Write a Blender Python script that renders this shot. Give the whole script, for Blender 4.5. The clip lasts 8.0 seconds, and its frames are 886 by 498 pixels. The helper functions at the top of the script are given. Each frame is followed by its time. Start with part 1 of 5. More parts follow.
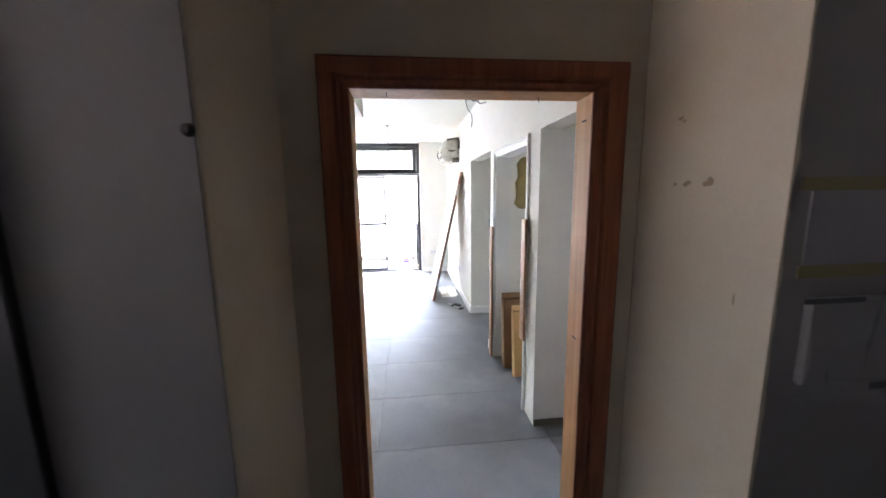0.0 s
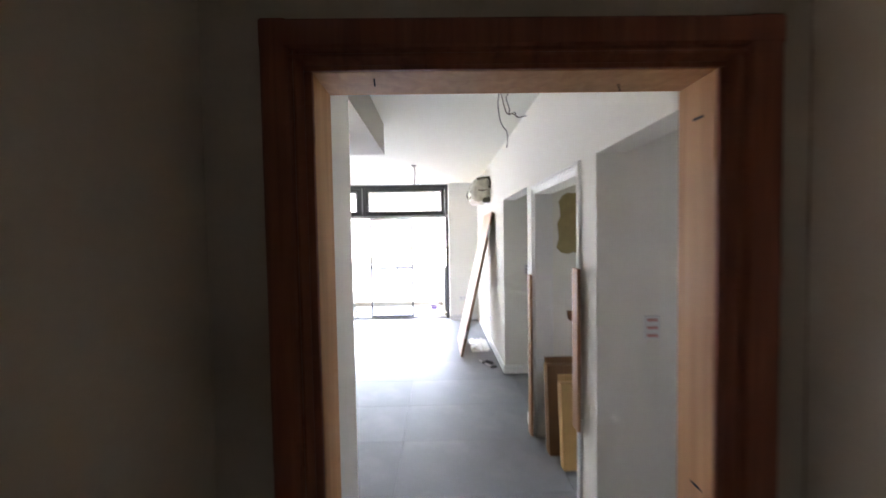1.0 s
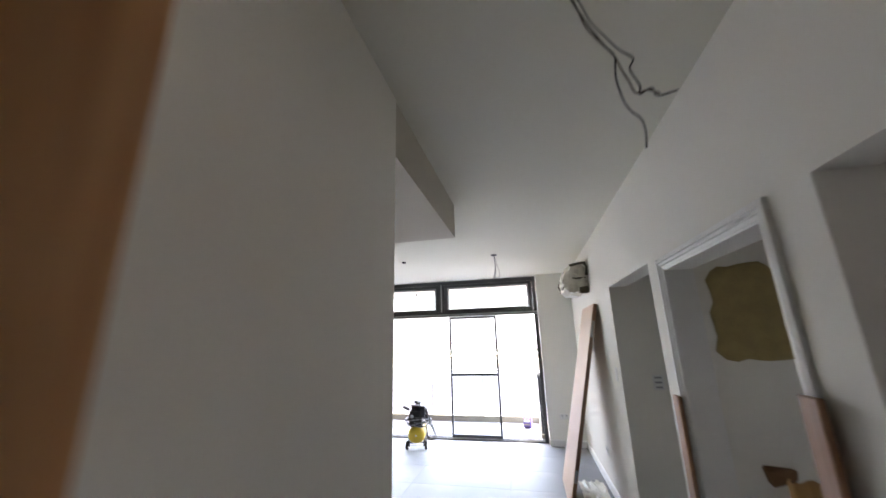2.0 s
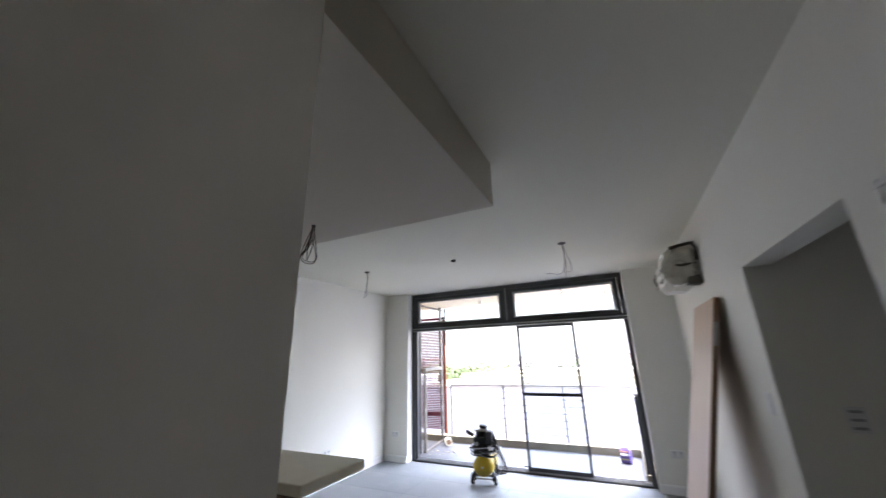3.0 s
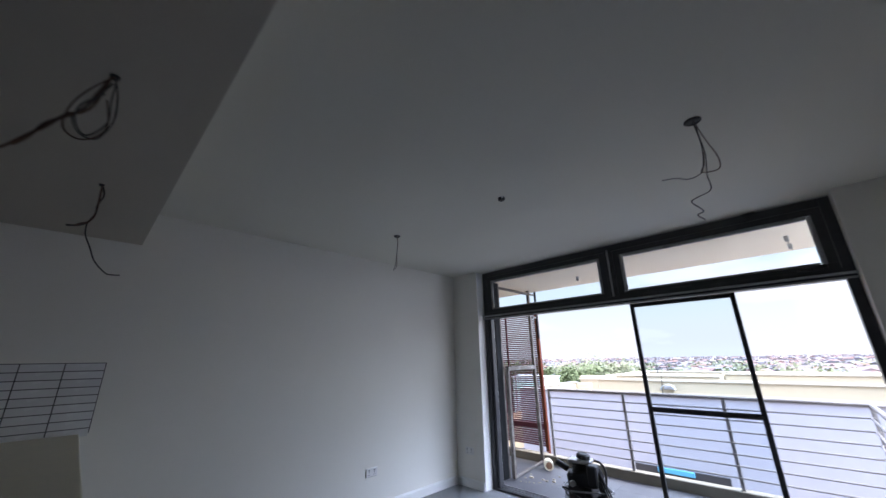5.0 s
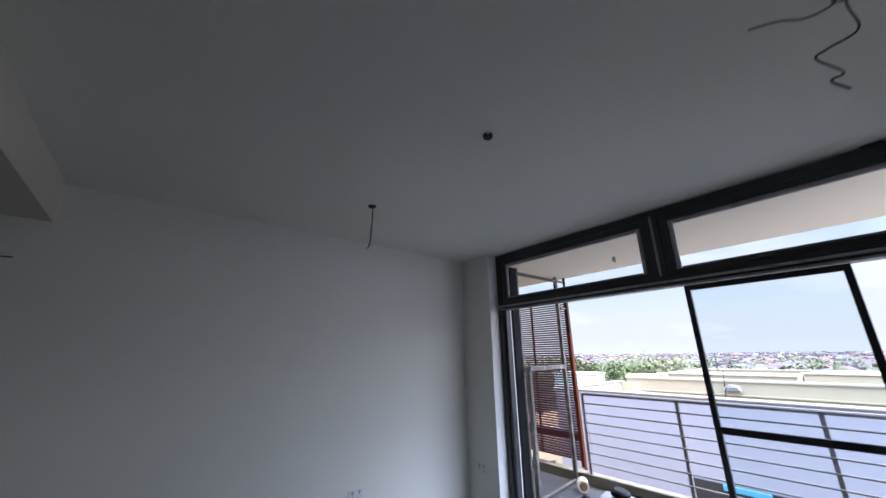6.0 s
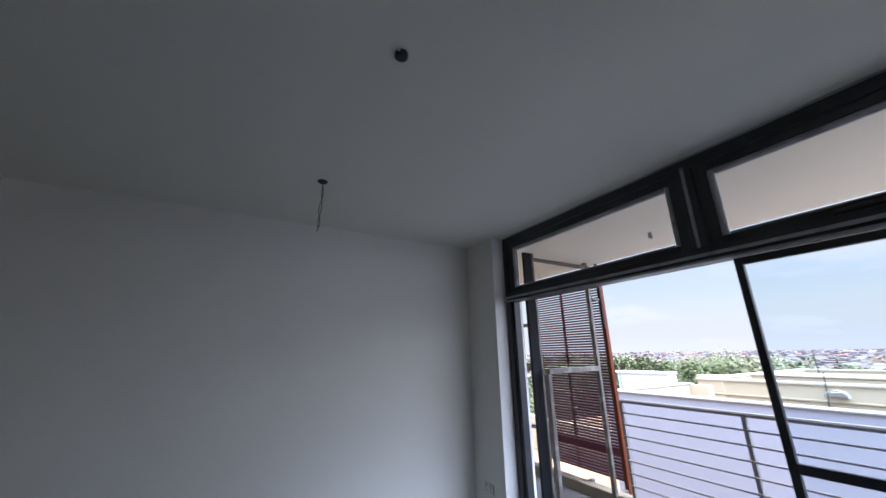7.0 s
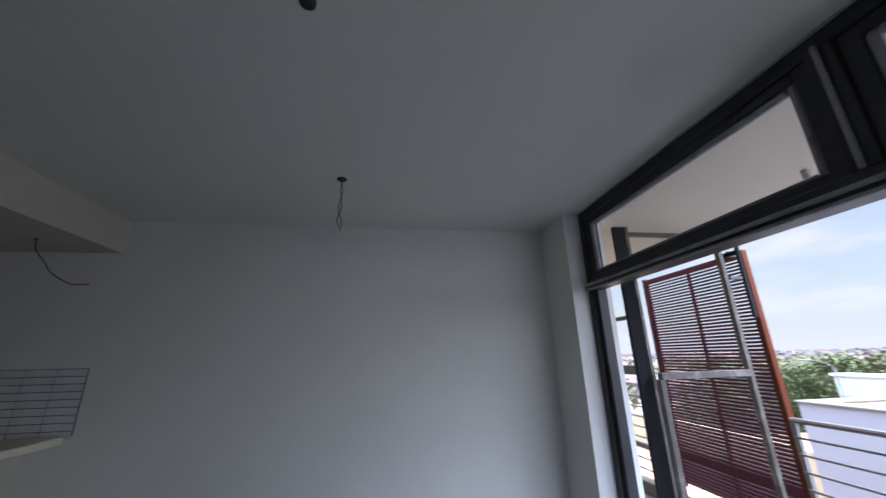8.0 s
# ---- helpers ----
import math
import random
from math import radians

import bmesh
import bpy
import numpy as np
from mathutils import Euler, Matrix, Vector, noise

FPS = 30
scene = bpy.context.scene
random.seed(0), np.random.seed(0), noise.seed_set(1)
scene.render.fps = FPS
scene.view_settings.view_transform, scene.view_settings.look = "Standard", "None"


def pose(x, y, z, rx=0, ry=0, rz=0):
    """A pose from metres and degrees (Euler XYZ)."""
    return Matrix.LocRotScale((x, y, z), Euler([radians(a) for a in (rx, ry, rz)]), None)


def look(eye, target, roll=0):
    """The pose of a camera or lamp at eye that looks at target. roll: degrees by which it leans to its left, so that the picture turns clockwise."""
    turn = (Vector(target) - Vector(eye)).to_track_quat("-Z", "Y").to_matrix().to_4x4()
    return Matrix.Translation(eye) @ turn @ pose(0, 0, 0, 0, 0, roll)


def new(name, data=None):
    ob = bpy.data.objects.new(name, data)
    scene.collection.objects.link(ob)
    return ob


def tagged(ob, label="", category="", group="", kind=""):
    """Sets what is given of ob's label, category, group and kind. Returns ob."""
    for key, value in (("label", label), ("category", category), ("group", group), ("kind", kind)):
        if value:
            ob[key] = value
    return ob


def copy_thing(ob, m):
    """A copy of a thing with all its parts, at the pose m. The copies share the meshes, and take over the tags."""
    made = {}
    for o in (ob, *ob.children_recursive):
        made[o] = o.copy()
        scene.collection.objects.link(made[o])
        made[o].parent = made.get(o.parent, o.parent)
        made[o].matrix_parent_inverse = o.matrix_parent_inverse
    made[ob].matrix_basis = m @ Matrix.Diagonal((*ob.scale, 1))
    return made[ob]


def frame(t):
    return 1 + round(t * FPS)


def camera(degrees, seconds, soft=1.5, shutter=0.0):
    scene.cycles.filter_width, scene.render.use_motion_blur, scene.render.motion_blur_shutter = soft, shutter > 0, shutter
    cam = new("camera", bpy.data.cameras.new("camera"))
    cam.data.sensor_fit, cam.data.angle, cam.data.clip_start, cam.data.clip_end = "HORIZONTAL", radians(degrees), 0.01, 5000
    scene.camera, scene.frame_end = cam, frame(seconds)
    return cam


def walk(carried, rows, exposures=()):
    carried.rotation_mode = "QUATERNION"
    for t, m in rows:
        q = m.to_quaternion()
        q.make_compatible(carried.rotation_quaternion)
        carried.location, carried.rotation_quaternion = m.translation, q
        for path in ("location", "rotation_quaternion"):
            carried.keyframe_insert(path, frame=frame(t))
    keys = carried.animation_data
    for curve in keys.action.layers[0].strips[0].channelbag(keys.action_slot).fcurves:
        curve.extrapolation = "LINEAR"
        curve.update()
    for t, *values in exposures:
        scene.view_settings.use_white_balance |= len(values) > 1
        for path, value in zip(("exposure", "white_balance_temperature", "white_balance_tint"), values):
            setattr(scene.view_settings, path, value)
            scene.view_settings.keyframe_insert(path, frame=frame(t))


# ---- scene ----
cam = camera(103.6, 8.0, shutter=0.4)
PATH = [
    (0, (0.619, 0.368, 1.696), (0.818, 2.334, 1.389), -0.8),
    (0.5, (0.671, 0.626, 1.705), (0.836, 2.6, 1.433), -0.9),
    (1, (0.694, 0.881, 1.701), (0.721, 2.879, 1.634), -1.0),
    (1.2, (0.701, 1.023, 1.706), (0.626, 3.02, 1.771), -0.9),
    (1.5, (0.707, 1.206, 1.708), (0.491, 3.176, 1.979), -1.3),
    (1.7, (0.703, 1.326, 1.693), (0.385, 3.258, 2.101), -1.4),
    (2.8, (0.76, 2.287, 1.69), (0.06, 4.069, 2.268), -1.6),
    (3, (0.739, 2.428, 1.659), (-0.086, 4.152, 2.25), -1.6),
    (3.2, (0.726, 2.602, 1.643), (-0.261, 4.232, 2.247), -1.5),
    (3.5, (0.69, 2.85, 1.622), (-0.43, 4.393, 2.226), -1.4),
    (4, (0.638, 3.279, 1.611), (-0.55, 4.77, 2.216), -1.3),
    (4.5, (0.554, 3.699, 1.588), (-0.704, 5.131, 2.194), -1.2),
    (5, (0.501, 4.101, 1.57), (-0.839, 5.456, 2.176), -1.0),
    (5.2, (0.455, 4.265, 1.574), (-0.928, 5.579, 2.177), -1.1),
    (6.3, (0.179, 5.23, 1.611), (-1.353, 6.375, 2.193), -0.8),
    (6.5, (0.193, 5.398, 1.608), (-1.376, 6.492, 2.192), -0.9),
    (7, (0.116, 5.818, 1.618), (-1.547, 6.768, 2.196), -0.9),
    (7.5, (0.053, 6.202, 1.621), (-1.727, 6.902, 2.206), -1.0),
    (7.7, (0.031, 6.353, 1.612), (-1.803, 6.857, 2.21), -1.2),
    (8, (-0.007, 6.558, 1.62), (-1.899, 6.83, 2.209), -1.3),
]
EXPOSURES = [(0.0, 5.26, 7150, 13), (1.0, 4.82, 7450, 13), (1.7, 4.12, 7500, 12), (2.8, 2.85, 7250, 12), (3.5, 2.43, 7000, 11), (4.5, 1.56, 6670, 11), (6.5, 1.15, 6540, 11), (8.0, 1.05, 6500, 11)]
walk(cam, [(t, look(eye, target, roll)) for t, eye, target, roll in PATH], EXPOSURES)

# ---- light ----
world = bpy.data.worlds.new("sky")
scene.world = world
world.use_nodes = True
wn, wl = world.node_tree.nodes, world.node_tree.links
sky = wn.new("ShaderNodeTexSky")
sky.sky_type, sky.sun_disc = "NISHITA", False
sky.sun_elevation, sky.sun_rotation = radians(75), radians(56)
sky.air_density, sky.dust_density, sky.ozone_density = 1.0, 2.5, 1.0
coord = wn.new("ShaderNodeTexCoord")
cloud_map = wn.new("ShaderNodeMapping")
cloud_map.inputs["Scale"].default_value = (1.0, 1.0, 3.5)
cloud = wn.new("ShaderNodeTexNoise")
cloud.inputs["Scale"].default_value, cloud.inputs["Detail"].default_value = 3.2, 7
cloud_ramp = wn.new("ShaderNodeValToRGB")
cloud_ramp.color_ramp.elements[0].position, cloud_ramp.color_ramp.elements[1].position = 0.47, 0.63
cloud_mix = wn.new("ShaderNodeMixRGB")
cloud_mix.inputs[2].default_value = (4.35, 4.68, 5.65, 1)
cloud_amount = wn.new("ShaderNodeMath")
cloud_amount.operation, cloud_amount.inputs[1].default_value = "MULTIPLY_ADD", 0.60
cloud_amount.inputs[2].default_value = 0.36
wl.new(coord.outputs["Generated"], cloud_map.inputs["Vector"])
wl.new(cloud_map.outputs[0], cloud.inputs["Vector"])
wl.new(cloud.outputs["Fac"], cloud_ramp.inputs[0])
wl.new(cloud_ramp.outputs[0], cloud_amount.inputs[0])
haze = wn.new("ShaderNodeMapRange")
haze.inputs["From Min"].default_value, haze.inputs["From Max"].default_value = 0.01, 0.17
haze.inputs["To Min"].default_value, haze.inputs["To Max"].default_value = 0.97, 0.2
most = wn.new("ShaderNodeMath")
most.operation = "MAXIMUM"
sep_z = wn.new("ShaderNodeSeparateXYZ")
wl.new(coord.outputs["Generated"], sep_z.inputs[0])
wl.new(sep_z.outputs["Z"], haze.inputs[0])
wl.new(cloud_amount.outputs[0], most.inputs[0])
wl.new(haze.outputs[0], most.inputs[1])
wl.new(most.outputs[0], cloud_mix.inputs[0])
wl.new(sky.outputs[0], cloud_mix.inputs[1])
# an overcast sky is brighter overhead than at the horizon
rise = wn.new("ShaderNodeMapRange")
rise.inputs["From Min"].default_value, rise.inputs["From Max"].default_value = 0.32, 0.50
rise.inputs["To Min"].default_value, rise.inputs["To Max"].default_value = 0.80, 5.4
lift = wn.new("ShaderNodeVectorMath")
lift.operation = "SCALE"
wl.new(sep_z.outputs["Z"], rise.inputs[0])
wl.new(cloud_mix.outputs[0], lift.inputs[0])
# and brighter on the sun's side, through the haze
side = wn.new("ShaderNodeMapRange")
side.inputs["From Min"].default_value, side.inputs["From Max"].default_value = 0.0, 0.7
side.inputs["To Min"].default_value, side.inputs["To Max"].default_value = 1.0, 3.2
both = wn.new("ShaderNodeMath")
both.operation = "MULTIPLY"
wl.new(sep_z.outputs["X"], side.inputs[0])
wl.new(side.outputs[0], both.inputs[0])
wl.new(rise.outputs[0], both.inputs[1])
wl.new(both.outputs[0], lift.inputs["Scale"])
# clear and bluer above the haze
clear = wn.new("ShaderNodeMapRange")
clear.inputs["From Min"].default_value, clear.inputs["From Max"].default_value = 0.30, 0.48
blue = wn.new("ShaderNodeMixRGB")
blue.blend_type = "MULTIPLY"
blue.inputs[2].default_value = (0.94, 0.99, 1.055, 1)
wl.new(sep_z.outputs["Z"], clear.inputs[0])
wl.new(clear.outputs[0], blue.inputs[0])
wl.new(lift.outputs[0], blue.inputs[1])
wl.new(blue.outputs[0], wn["Background"].inputs[0])
wn["Background"].inputs[1].default_value = 0.12

sun_data = bpy.data.lights.new("sun", "SUN")
sun_data.energy, sun_data.angle, sun_data.color = 1.6, radians(1.5), (1.0, 0.94, 0.84)
sun = new("sun", sun_data)
sun.matrix_world = look((0, 0, 40), (-9.0, -6.0, 0))


# ---- materials ----
def mat(name, color, rough=0.6, metal=0.0, vary=0.08, scale=6.0, fine=90.0, bump=0.15, random_piece=0.0, dirt=None, dirt_amount=0.5):
    """A painted, stained or bare surface: two scales of tone, a fine relief and, if asked, stains of another colour."""
    m = bpy.data.materials.new(name)
    m.use_nodes = True
    n, l = m.node_tree.nodes, m.node_tree.links
    b = n["Principled BSDF"]
    b.inputs["Roughness"].default_value, b.inputs["Metallic"].default_value = rough, metal
    tc = n.new("ShaderNodeTexCoord")
    big = n.new("ShaderNodeTexNoise")
    big.inputs["Scale"].default_value, big.inputs["Detail"].default_value = scale, 5
    small = n.new("ShaderNodeTexNoise")
    small.inputs["Scale"].default_value, small.inputs["Detail"].default_value = fine, 3
    l.new(tc.outputs["Object"], big.inputs["Vector"])
    l.new(tc.outputs["Object"], small.inputs["Vector"])
    add = n.new("ShaderNodeMath")
    add.operation = "MULTIPLY_ADD"
    add.inputs[1].default_value = 0.7
    l.new(big.outputs["Fac"], add.inputs[0])
    half = n.new("ShaderNodeMath")
    half.operation, half.inputs[1].default_value = "MULTIPLY", 0.3
    l.new(small.outputs["Fac"], half.inputs[0])
    l.new(half.outputs[0], add.inputs[2])
    mix = n.new("ShaderNodeMixRGB")
    lo, hi = [max(0, c * (1 - 2 * vary)) for c in color], [min(1, c * (1 + 2 * vary)) for c in color]
    mix.inputs[1].default_value, mix.inputs[2].default_value = (*lo, 1), (*hi, 1)
    l.new(add.outputs[0], mix.inputs[0])
    out = mix.outputs[0]
    if random_piece:
        info = n.new("ShaderNodeObjectInfo")
        hsv = n.new("ShaderNodeHueSaturation")
        rng = n.new("ShaderNodeMapRange")
        rng.inputs["To Min"].default_value, rng.inputs["To Max"].default_value = 1 - random_piece, 1 + random_piece
        l.new(info.outputs["Random"], rng.inputs[0])
        l.new(rng.outputs[0], hsv.inputs["Value"])
        l.new(out, hsv.inputs["Color"])
        out = hsv.outputs[0]
    if dirt:
        spots = n.new("ShaderNodeTexNoise")
        spots.inputs["Scale"].default_value, spots.inputs["Detail"].default_value = scale * 0.7, 8
        sep = n.new("ShaderNodeMapping")
        sep.inputs["Location"].default_value = (3.1, 7.7, 1.3)
        l.new(tc.outputs["Object"], sep.inputs["Vector"])
        l.new(sep.outputs[0], spots.inputs["Vector"])
        ramp = n.new("ShaderNodeValToRGB")
        ramp.color_ramp.elements[0].position, ramp.color_ramp.elements[1].position = 0.52, 0.74
        ramp.color_ramp.elements[1].color = (dirt_amount, dirt_amount, dirt_amount, 1)
        l.new(spots.outputs["Fac"], ramp.inputs[0])
        dm = n.new("ShaderNodeMixRGB")
        dm.inputs[2].default_value = (*dirt, 1)
        l.new(ramp.outputs[0], dm.inputs[0])
        l.new(out, dm.inputs[1])
        out = dm.outputs[0]
    l.new(out, b.inputs["Base Color"])
    if bump:
        bp = n.new("ShaderNodeBump")
        bp.inputs["Strength"].default_value, bp.inputs["Distance"].default_value = bump, 0.004
        l.new(add.outputs[0], bp.inputs["Height"])
        l.new(bp.outputs[0], b.inputs["Normal"])
    rr = n.new("ShaderNodeMapRange")
    rr.inputs["To Min"].default_value, rr.inputs["To Max"].default_value = max(0.03, rough - 0.1), min(1, rough + 0.1)
    l.new(big.outputs["Fac"], rr.inputs[0])
    l.new(rr.outputs[0], b.inputs["Roughness"])
    return m


def wood(name, light, dark, rough=0.45, stretch=(9, 9, 0.7), bump=0.15):
    """Wood with grain drawn out along the local z axis."""
    m = bpy.data.materials.new(name)
    m.use_nodes = True
    n, l = m.node_tree.nodes, m.node_tree.links
    b = n["Principled BSDF"]
    b.inputs["Roughness"].default_value = rough
    tc, mp, tex = n.new("ShaderNodeTexCoord"), n.new("ShaderNodeMapping"), n.new("ShaderNodeTexNoise")
    mp.inputs["Scale"].default_value = stretch
    tex.inputs["Scale"].default_value, tex.inputs["Detail"].default_value, tex.inputs["Distortion"].default_value = 3.0, 8, 0.6
    l.new(tc.outputs["Object"], mp.inputs[0])
    l.new(mp.outputs[0], tex.inputs["Vector"])
    ramp = n.new("ShaderNodeValToRGB")
    ramp.color_ramp.elements[0].position, ramp.color_ramp.elements[1].position = 0.3, 0.7
    ramp.color_ramp.elements[0].color, ramp.color_ramp.elements[1].color = (*dark, 1), (*light, 1)
    l.new(tex.outputs["Fac"], ramp.inputs[0])
    l.new(ramp.outputs[0], b.inputs["Base Color"])
    bp = n.new("ShaderNodeBump")
    bp.inputs["Strength"].default_value, bp.inputs["Distance"].default_value = bump, 0.002
    l.new(tex.outputs["Fac"], bp.inputs["Height"])
    l.new(bp.outputs[0], b.inputs["Normal"])
    return m


def glass(name, color=(0.96, 0.98, 0.98), rough=0.0):
    m = bpy.data.materials.new(name)
    m.use_nodes = True
    n, l = m.node_tree.nodes, m.node_tree.links
    tr, gl, mx, fr, pw = n.new("ShaderNodeBsdfTransparent"), n.new("ShaderNodeBsdfGlossy"), n.new("ShaderNodeMixShader"), n.new("ShaderNodeLayerWeight"), n.new("ShaderNodeMath")
    tr.inputs[0].default_value = (*color, 1)
    gl.inputs["Roughness"].default_value = rough
    fr.inputs[0].default_value = 0.5
    pw.operation, pw.inputs[1].default_value = "POWER", 4.0
    l.new(fr.outputs["Facing"], pw.inputs[0])
    l.new(pw.outputs[0], mx.inputs[0])
    l.new(tr.outputs[0], mx.inputs[1])
    l.new(gl.outputs[0], mx.inputs[2])
    l.new(mx.outputs[0], n["Material Output"].inputs[0])
    return m


M_WALL = mat("white wall paint", (0.81, 0.795, 0.735), 0.75, vary=0.02, scale=1.6, fine=160, bump=0.10)
M_CEIL = mat("white ceiling paint", (0.73, 0.715, 0.62), 0.85, vary=0.02, scale=1.2, fine=200, bump=0.08)
M_SOFF = mat("cream soffit paint", (0.78, 0.70, 0.57), 0.85, vary=0.03, scale=1.2, fine=120, bump=0.1)
# cream, toned below the ceiling: its underside's shade is in the colour
M_BULK = mat("cream bulkhead paint toned for shade", (0.55, 0.51, 0.43), 0.8, vary=0.06, scale=1.3, fine=200, bump=0.08)
M_OLD = mat("worn corridor plaster", (0.58, 0.51, 0.41), 0.85, vary=0.08, scale=2.4, fine=70, bump=0.3, dirt=(0.42, 0.33, 0.21), dirt_amount=0.5)
M_CORR = mat("grey corridor paint", (0.25, 0.238, 0.24), 0.85, vary=0.06, scale=1.5, fine=60, bump=0.3)
M_STAIN = mat("brown stain", (0.37, 0.285, 0.19), 0.9, vary=0.25, scale=30)
M_SKIRT = mat("white gloss skirting", (0.80, 0.80, 0.78), 0.4, vary=0.03, scale=3)
M_TILE = mat("slate grey floor tile", (0.178, 0.185, 0.195), 0.5, vary=0.12, scale=3.5, fine=45, bump=0.12, random_piece=0.06, dirt=(0.30, 0.295, 0.29), dirt_amount=0.45)
M_GROUT = mat("dark floor grout", (0.135, 0.135, 0.14), 0.9)
# same slate as indoors, darkened: shade under the slab is in the colour
M_BALC = mat("grey balcony tile darkened as shaded", (0.058, 0.060, 0.067), 0.5, vary=0.12, scale=4, fine=40, random_piece=0.07, dirt=(0.12, 0.115, 0.11), dirt_amount=0.4)
# the kerb's shade is also put into this concrete colour
M_CONC = mat("raw concrete", (0.155, 0.138, 0.108), 0.9, vary=0.18, scale=4, fine=50, bump=0.4)
M_DARKWOOD = wood("red brown stained wood", (0.35, 0.105, 0.050), (0.21, 0.058, 0.027), 0.5, (14, 14, 0.8))
M_PINE = wood("bare pine", (0.68, 0.37, 0.17), (0.55, 0.27, 0.115), 0.6, (10, 10, 0.5))
M_STRIP = wood("brown timber strip", (0.42, 0.23, 0.12), (0.29, 0.14, 0.07), 0.55, (16, 16, 0.6))
M_LEAF = wood("pale door veneer", (0.58, 0.41, 0.285), (0.52, 0.35, 0.24), 0.5, (12, 12, 0.35), 0.05)
M_EDGE = wood("brown door lipping darkened as shaded", (0.26, 0.14, 0.08), (0.18, 0.09, 0.05), 0.5)
M_ALU = mat("dark anodised aluminium", (0.034, 0.035, 0.039), 0.38, 0.2, vary=0.12, scale=5, bump=0.05, dirt=(0.12, 0.12, 0.12), dirt_amount=0.25)
M_ALU2 = mat("grey dusty aluminium", (0.34, 0.345, 0.35), 0.55, 0.0, vary=0.2, scale=14, bump=0.1, dirt=(0.10, 0.10, 0.105), dirt_amount=0.5)
M_GALV = mat("galvanised steel", (0.11, 0.095, 0.085), 0.5, 0.25, vary=0.25, scale=12, bump=0.1, dirt=(0.36, 0.345, 0.325), dirt_amount=0.5)
M_RAIL = mat("painted grey steel", (0.20, 0.19, 0.19), 0.45, 0.3, vary=0.1, scale=8, bump=0.05)
# red-brown plus a purple tint for sky glow between the slats
M_LOUV = mat("red brown louvre paint with sky tint", (0.088, 0.020, 0.032), 0.6, 0.0, vary=0.18, scale=10, bump=0.1)
M_POST = mat("dark painted steel", (0.011, 0.012, 0.014), 0.8, 0.0, vary=0.2, scale=9, bump=0.1)
M_LOUV2 = mat("orange brown screen frame", (0.088, 0.018, 0.005), 0.6, 0.0, vary=0.15, scale=8, bump=0.1)
M_GLASS = glass("clear glass")
M_GLASS2 = glass("tinted door glass", (0.90, 0.935, 0.955))
M_FOIL = mat("clear plastic sheet", (0.36, 0.36, 0.39), 0.18, vary=0.1, scale=9, bump=0.1)
M_FOIL.node_tree.nodes["Principled BSDF"].inputs["Alpha"].default_value = 0.30
M_STONE = mat("cream stone worktop", (0.76, 0.71, 0.55), 0.42, vary=0.05, scale=14, fine=180, bump=0.05)
M_BACK = mat("white backsplash tile", (0.72, 0.72, 0.72), 0.25, vary=0.05, scale=8, bump=0.03, random_piece=0.06)
M_GROUT2 = mat("black tile grout", (0.065, 0.065, 0.07), 0.9)
M_CARD = mat("brown cardboard", (0.50, 0.30, 0.12), 0.8, vary=0.1, scale=5, fine=120, bump=0.15)
M_CARD2 = mat("dark cardboard", (0.20, 0.105, 0.045), 0.8, vary=0.1, scale=5, fine=120, bump=0.15)
M_HOLE = mat("raw plaster backing", (0.34, 0.27, 0.12), 0.95, vary=0.2, scale=14, bump=0.6)
M_PLATE = mat("white plastic", (0.74, 0.74, 0.73), 0.35, vary=0.02, bump=0)
M_PINK = mat("pink masking tape", (0.62, 0.30, 0.28), 0.7, vary=0.1)
M_GREYP = mat("grey plastic", (0.30, 0.30, 0.31), 0.4)
M_BLACK = mat("black plastic", (0.016, 0.016, 0.018), 0.55, vary=0.15)
M_RUBBER = mat("black rubber", (0.022, 0.022, 0.022), 0.8, vary=0.15)
M_YELLOW = mat("yellow tank paint", (0.46, 0.31, 0.012), 0.35, 0.0, vary=0.08, scale=12, dirt=(0.2, 0.14, 0.04), dirt_amount=0.5)
M_IRON = mat("dark cast iron", (0.045, 0.040, 0.038), 0.5, 0.6, vary=0.25, scale=18, bump=0.3)
M_STEEL = mat("bare steel", (0.45, 0.44, 0.43), 0.35, 0.9, vary=0.1, scale=14)
M_WIRE = mat("grey cable", (0.050, 0.046, 0.044), 0.6)
M_WIRE2 = mat("brown cable", (0.10, 0.055, 0.035), 0.6)
M_WRAP = mat("crumpled translucent wrap", (0.54, 0.52, 0.44), 0.3, vary=0.25, scale=9, fine=40, bump=0.5, dirt=(0.20, 0.18, 0.13), dirt_amount=0.55)
M_WRAP2 = mat("dark folded wrap", (0.085, 0.072, 0.05), 0.5, vary=0.2, scale=10)
M_TAPE = mat("yellow paper tape", (0.235, 0.215, 0.115), 0.8, vary=0.1)
M_PAPER = mat("grey paper", (0.30, 0.29, 0.32), 0.85, vary=0.08, scale=8)
M_PURPLE = mat("purple printed bag", (0.075, 0.045, 0.19), 0.5, vary=0.2, scale=16)
M_BOTTLE = mat("red brown bottle", (0.30, 0.080, 0.040), 0.4, vary=0.1)
M_BOARD = mat("white laminated board", (0.66, 0.63, 0.56), 0.5, vary=0.06, scale=4)
M_CREAM = mat("cream render", (0.38, 0.315, 0.21), 0.9, vary=0.06, scale=0.5, fine=6, bump=0.2, dirt=(0.32, 0.27, 0.20), dirt_amount=0.4)
# the lilac is the wall's blue shade, mixed into the render colour
M_SHADED_RENDER = mat("pale render tinted lilac as shaded", (0.265, 0.265, 0.297), 0.9, vary=0.04, scale=0.4, fine=6, bump=0.2)
M_COPE = mat("pale weathered coping", (0.40, 0.355, 0.27), 0.9, vary=0.1, scale=0.8, fine=8, bump=0.2, dirt=(0.22, 0.19, 0.14), dirt_amount=0.5)
